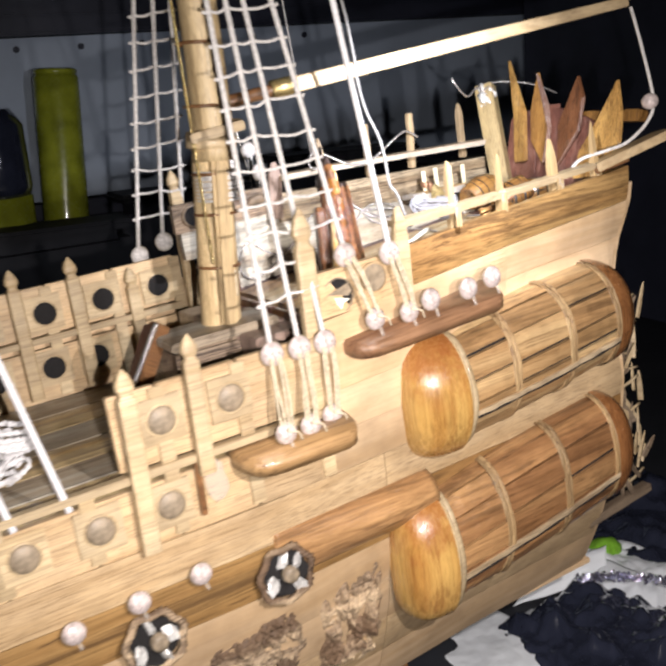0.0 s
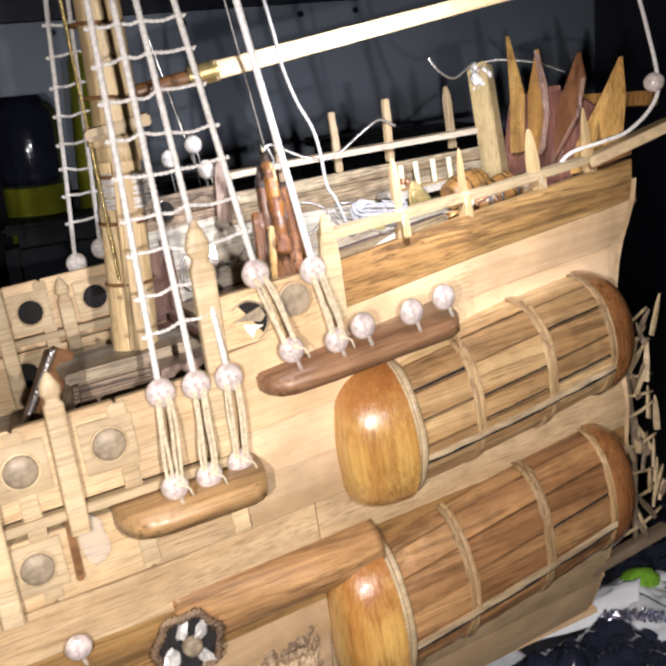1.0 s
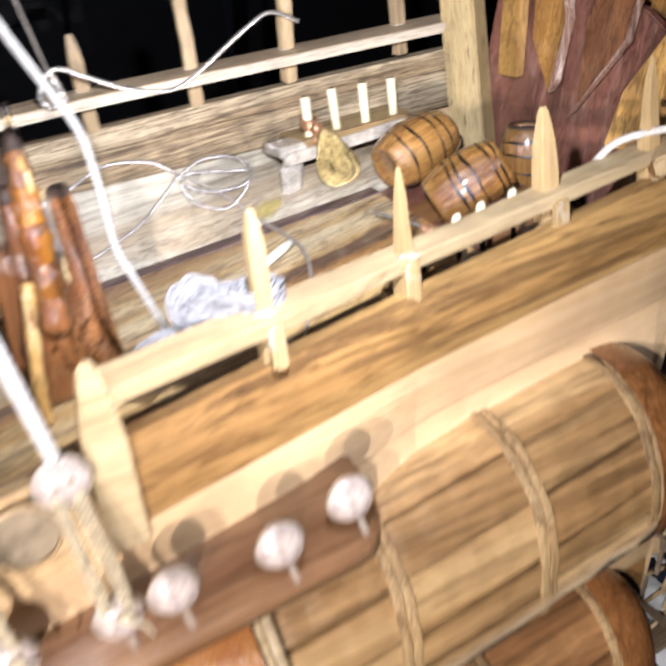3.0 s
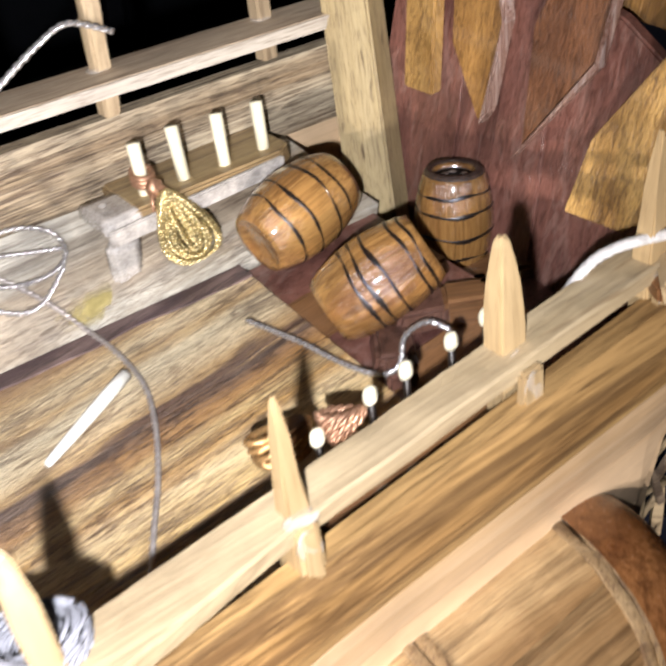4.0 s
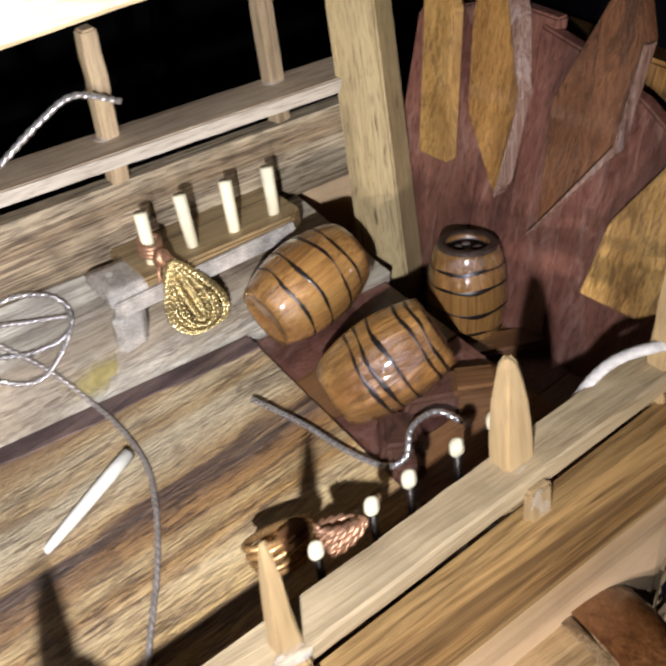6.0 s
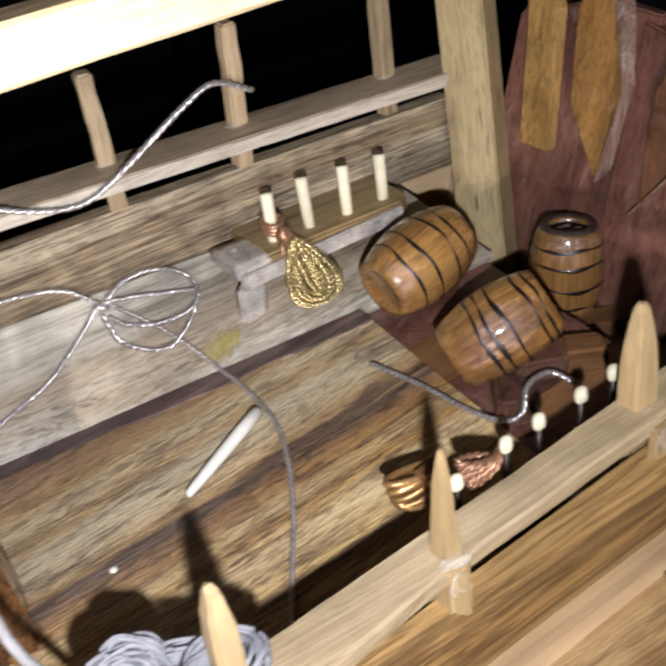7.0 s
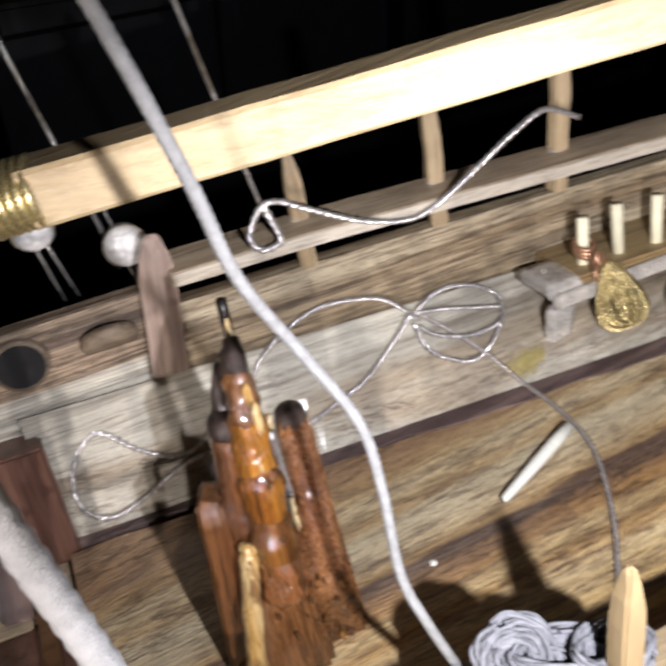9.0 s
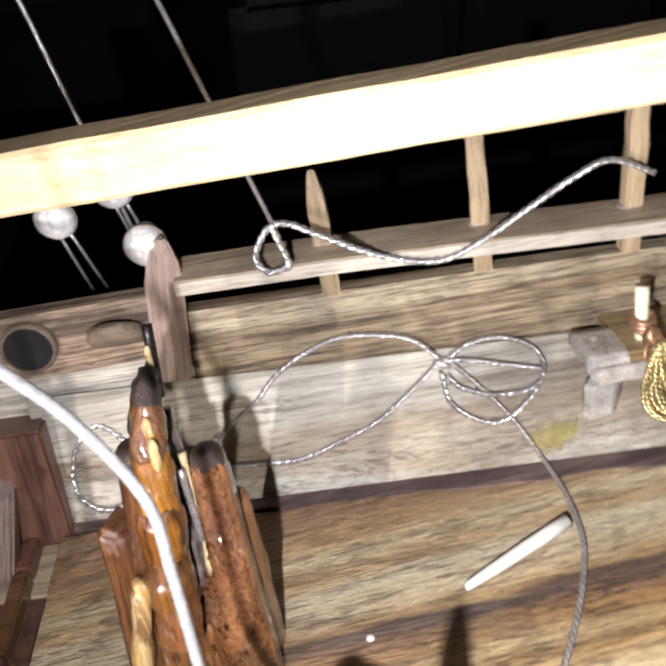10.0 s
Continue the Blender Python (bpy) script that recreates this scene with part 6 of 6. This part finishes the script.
# navy of the cabinet; on room shell and plinth it paints missing light
dark_panel = plain("navy_cabinet_and_room_shade", (0.028, 0.032, 0.052), 0.5, scale=12, vary=0.3)
green_glass = plain("green_bottle", (0.30, 0.33, 0.03), 0.25, coat=0.5, scale=30, vary=0.3)
lime = plain("lime_plastic", (0.25, 0.55, 0.05), 0.4)


def room(ob):
    """The ship stands canted in the room: turns a thing of the room about the line of the first view."""
    ob.matrix_basis = Matrix.Translation(mm(0, 40, -250)) @ Matrix.Rotation(radians(4.5), 4, Vector((0.47, 0.84, -0.27))) @ Matrix.Translation(mm(0, -40, 250)) @ ob.matrix_basis
    return ob


table = thing("table", "dark table that carries the model ship", "table", (150, 100, -250), kind="structure")
part("top", block(1600, 1300, 30, 4), black_cloth, table, "", False, T(0, 0, -30))
for x, y in ((-740, -590), (740, -590), (-740, 590), (740, 590)):
    part("leg", block(70, 70, 700, 4), black_cloth, table, "", False, T(x, y, -730))
room(table)
cradle = thing("cradle", "dark wooden cradle under the ship's keel", "stand", (-78, 38, -254))
for x in (-90, 28):
    part("support", block(14, 60, 79, 2, (1, 0.35)), brown_wood, cradle, "", False, T(x, 0, 0))
# unseen room shell, added; its lack of light is in the dark colour
room_floor = room(thing("floor", "added room floor, painted dark as unlit", "floor", (150, 100, -980), kind="structure"))
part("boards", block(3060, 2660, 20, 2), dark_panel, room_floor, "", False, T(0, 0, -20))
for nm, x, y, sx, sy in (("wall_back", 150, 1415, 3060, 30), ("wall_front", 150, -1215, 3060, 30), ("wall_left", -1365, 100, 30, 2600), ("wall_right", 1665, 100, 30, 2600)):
    w = room(thing(nm, "added room wall, painted dark as unlit", "wall", (x, y, -980), kind="structure"))
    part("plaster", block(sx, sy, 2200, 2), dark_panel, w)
ceil = room(thing("ceiling", "added room ceiling, painted dark as unlit", "ceiling", (150, 100, 1220), kind="structure"))
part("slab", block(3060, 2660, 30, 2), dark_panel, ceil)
# a grey appliance front behind the ship, things before and above it
shelf = room(thing("appliance", "grey-blue appliance front with dark trim edges", "appliance", (425, 720, -250)))
part("front", block(970, 40, 150, 3), grey_panel, shelf, "", False, T(0, 0, 175))
# lower front as a dark plinth: the shade there is painted
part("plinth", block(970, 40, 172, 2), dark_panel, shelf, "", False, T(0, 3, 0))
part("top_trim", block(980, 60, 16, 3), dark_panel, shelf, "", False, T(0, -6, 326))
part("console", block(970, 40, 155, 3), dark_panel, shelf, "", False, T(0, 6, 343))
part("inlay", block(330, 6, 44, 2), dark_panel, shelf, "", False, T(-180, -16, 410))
for x in (-130, -80):
    part("knob", turned([(17, 0), (18, 3), (17, 9), (8, 10)], 24), dark_panel, shelf, "", True, T(x + 20, -20, 400, 90))
for k in range(6):
    part("screw", turned([(3, 0), (3, 2)], 10), dark_panel, shelf, "", False, T(-430 + 60 * k, -20, 315, 90))
# boxes added in near-black: they stand for shade and cover the bottle's foot
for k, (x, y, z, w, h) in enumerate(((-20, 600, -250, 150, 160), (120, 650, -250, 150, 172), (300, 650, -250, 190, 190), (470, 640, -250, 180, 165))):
    b = room(thing("shade_box", "added near-black box painting the shade behind the ship", "box", (x, y, z), group="boxes"))
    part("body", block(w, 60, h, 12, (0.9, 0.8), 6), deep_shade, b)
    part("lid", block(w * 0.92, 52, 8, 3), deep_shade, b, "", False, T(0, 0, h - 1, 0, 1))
bottle = room(thing("bottle", "tall olive green bottle standing behind the ship", "bottle", (-3, 650, -250)))
part("body", turned([(18, 0), (20, 4), (20.5, 60), (20, 288), (18, 292)], 32), green_glass, bottle, "", True)
part("rim", turned([(17.5, 0), (19, 1), (19, 4), (17.5, 5)], 32), green_glass, bottle, "", True, T(0, 0, 291))
bottle.matrix_basis = bottle.matrix_basis @ Matrix.Rotation(radians(3.4), 4, "Y")
cup = room(thing("cup", "short olive green cup beside the bottle", "cup", (-50, 640, -250)))
part("body", turned([(22, 0), (24, 3), (27, 190), (24, 192), (22, 180)], 28), green_glass, cup, "", True)
part("dark_lid", turned([(26, 0), (28, 8), (27, 60), (18, 74)], 28), bag_black, cup, "", True, T(0, 0, 191))
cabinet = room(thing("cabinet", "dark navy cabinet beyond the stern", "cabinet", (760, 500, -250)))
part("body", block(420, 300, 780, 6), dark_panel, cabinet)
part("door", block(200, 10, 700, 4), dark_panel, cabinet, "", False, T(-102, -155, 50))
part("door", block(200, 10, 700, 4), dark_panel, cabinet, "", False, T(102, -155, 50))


def crumpled(name, label, cat, x, y, z, w, d, h, mat, seed, fine=0.03, edge_pow=6):
    b = thing(name, label, cat, (x, y, z))
    bm = bmesh.new()
    bmesh.ops.create_grid(bm, x_segments=50, y_segments=50, size=1)
    for v in bm.verts:
        u, t = v.co.x * w, v.co.y * d
        e = max(0, 1 - max(abs(v.co.x), abs(v.co.y)) ** edge_pow)
        n = noise.fractal(Vector((u * fine, t * fine, seed)), 1, 2, 5)
        v.co = Vector((u * (1 + 0.12 * noise.noise(Vector((t * 0.03, seed, 0)))), t, 0.6 + e * h * (0.5 + abs(n))))
    part("sheet", bm, mat, b, "", True)
    return b


crumpled("plastic_bag", "crumpled glossy black plastic bag on the table", "bag", 92, 62, -256, 42, 46, 14, bag_black, 3.3, 0.035)
crumpled("plastic_bag", "crumpled dark plastic bag behind the stern", "bag", 200, 120, -258, 50, 60, 16, bag_black, 8.1, 0.03)
crumpled("cloth", "pale grey-white plastic sheet behind the ship", "sheet", 138, 96, -254, 30, 34, 9, paper, 1.7)
crumpled("paper", "white paper corner sticking out under the hull", "paper", 42, 92, -252, 26, 26, 3, paper, 5.2)


def draped(name, label, near_a, near_b, far_a, far_b, curl, seed):
    """A thin plastic sheet with a rolled far edge."""
    at = Vector(near_a)
    d = thing(name, label, "sheet", at)

    def f(u, v):
        p = Vector(near_a).lerp(Vector(near_b), u).lerp(Vector(far_a).lerp(Vector(far_b), u), v) - at
        p.z += curl * math.sin(v * math.pi) + 1.2 * noise.noise(Vector((u * 4, v * 3, seed)))
        return p
    part("film", grid_solid(f, span(0, 1, 24), span(0, 1, 12), (0, 0, -0.4)), paper, d, "", True)


draped("plastic_sheet", "pale blue-grey folded plastic sheet under the stern", (78, 114, -252), (130, 97, -249), (117, 119, -243), (139, 105, -237), 2.0, 3.0)
draped("plastic_sheet", "pale grey plastic sheet beside the tinsel strip", (116, 97, -250), (126, 59, -251), (137, 103, -244), (141, 73, -246), 1.5, 6.0)
garland = thing("tinsel_strip", "glittering silver tinsel strip on the black bag", "tinsel", (112, 98, -244))
strip_line, flake, bm = smooth_line([(0, 0, 0), (9, -14, 3), (20, -32, 4), (32, -52, 3), (50, -80, 2)], 14), random.Random(5), bmesh.new()
for k in range(420):
    # small bent foil flakes heaped along the strip
    q = strip_line[int(flake.random() * (len(strip_line) - 1))]
    c = q + Vector((flake.uniform(-3.4, 3.4), flake.uniform(-2.2, 2.2), flake.uniform(0, 2.2)))
    turn_q = Euler((flake.uniform(-1.2, 1.2), flake.uniform(-1.2, 1.2), flake.uniform(0, 6.28))).to_matrix()
    ring = [bm.verts.new(c + turn_q @ Vector(p)) for p in ((-1.1, -0.7, 0), (1.1, -0.7, 0.25), (1.1, 0.7, 0), (-1.1, 0.7, 0.25), (-1.1, -0.7, -0.15), (1.1, -0.7, 0.1), (1.1, 0.7, -0.15), (-1.1, 0.7, 0.1))]
    for f in ((0, 1, 2, 3), (7, 6, 5, 4), (0, 4, 5, 1), (1, 5, 6, 2), (2, 6, 7, 3), (3, 7, 4, 0)):
        bm.faces.new([ring[i] for i in f])
part("glitter", bm, tinsel_foil, garland, "", False)
lim = thing("plastic_clip", "bright lime green plastic clip by the stern", "clip", (147, 114, -246))
part("body", ball(9, 1.3, 0.8, 0.7, 14, 0.4), lime, lim, "", True)
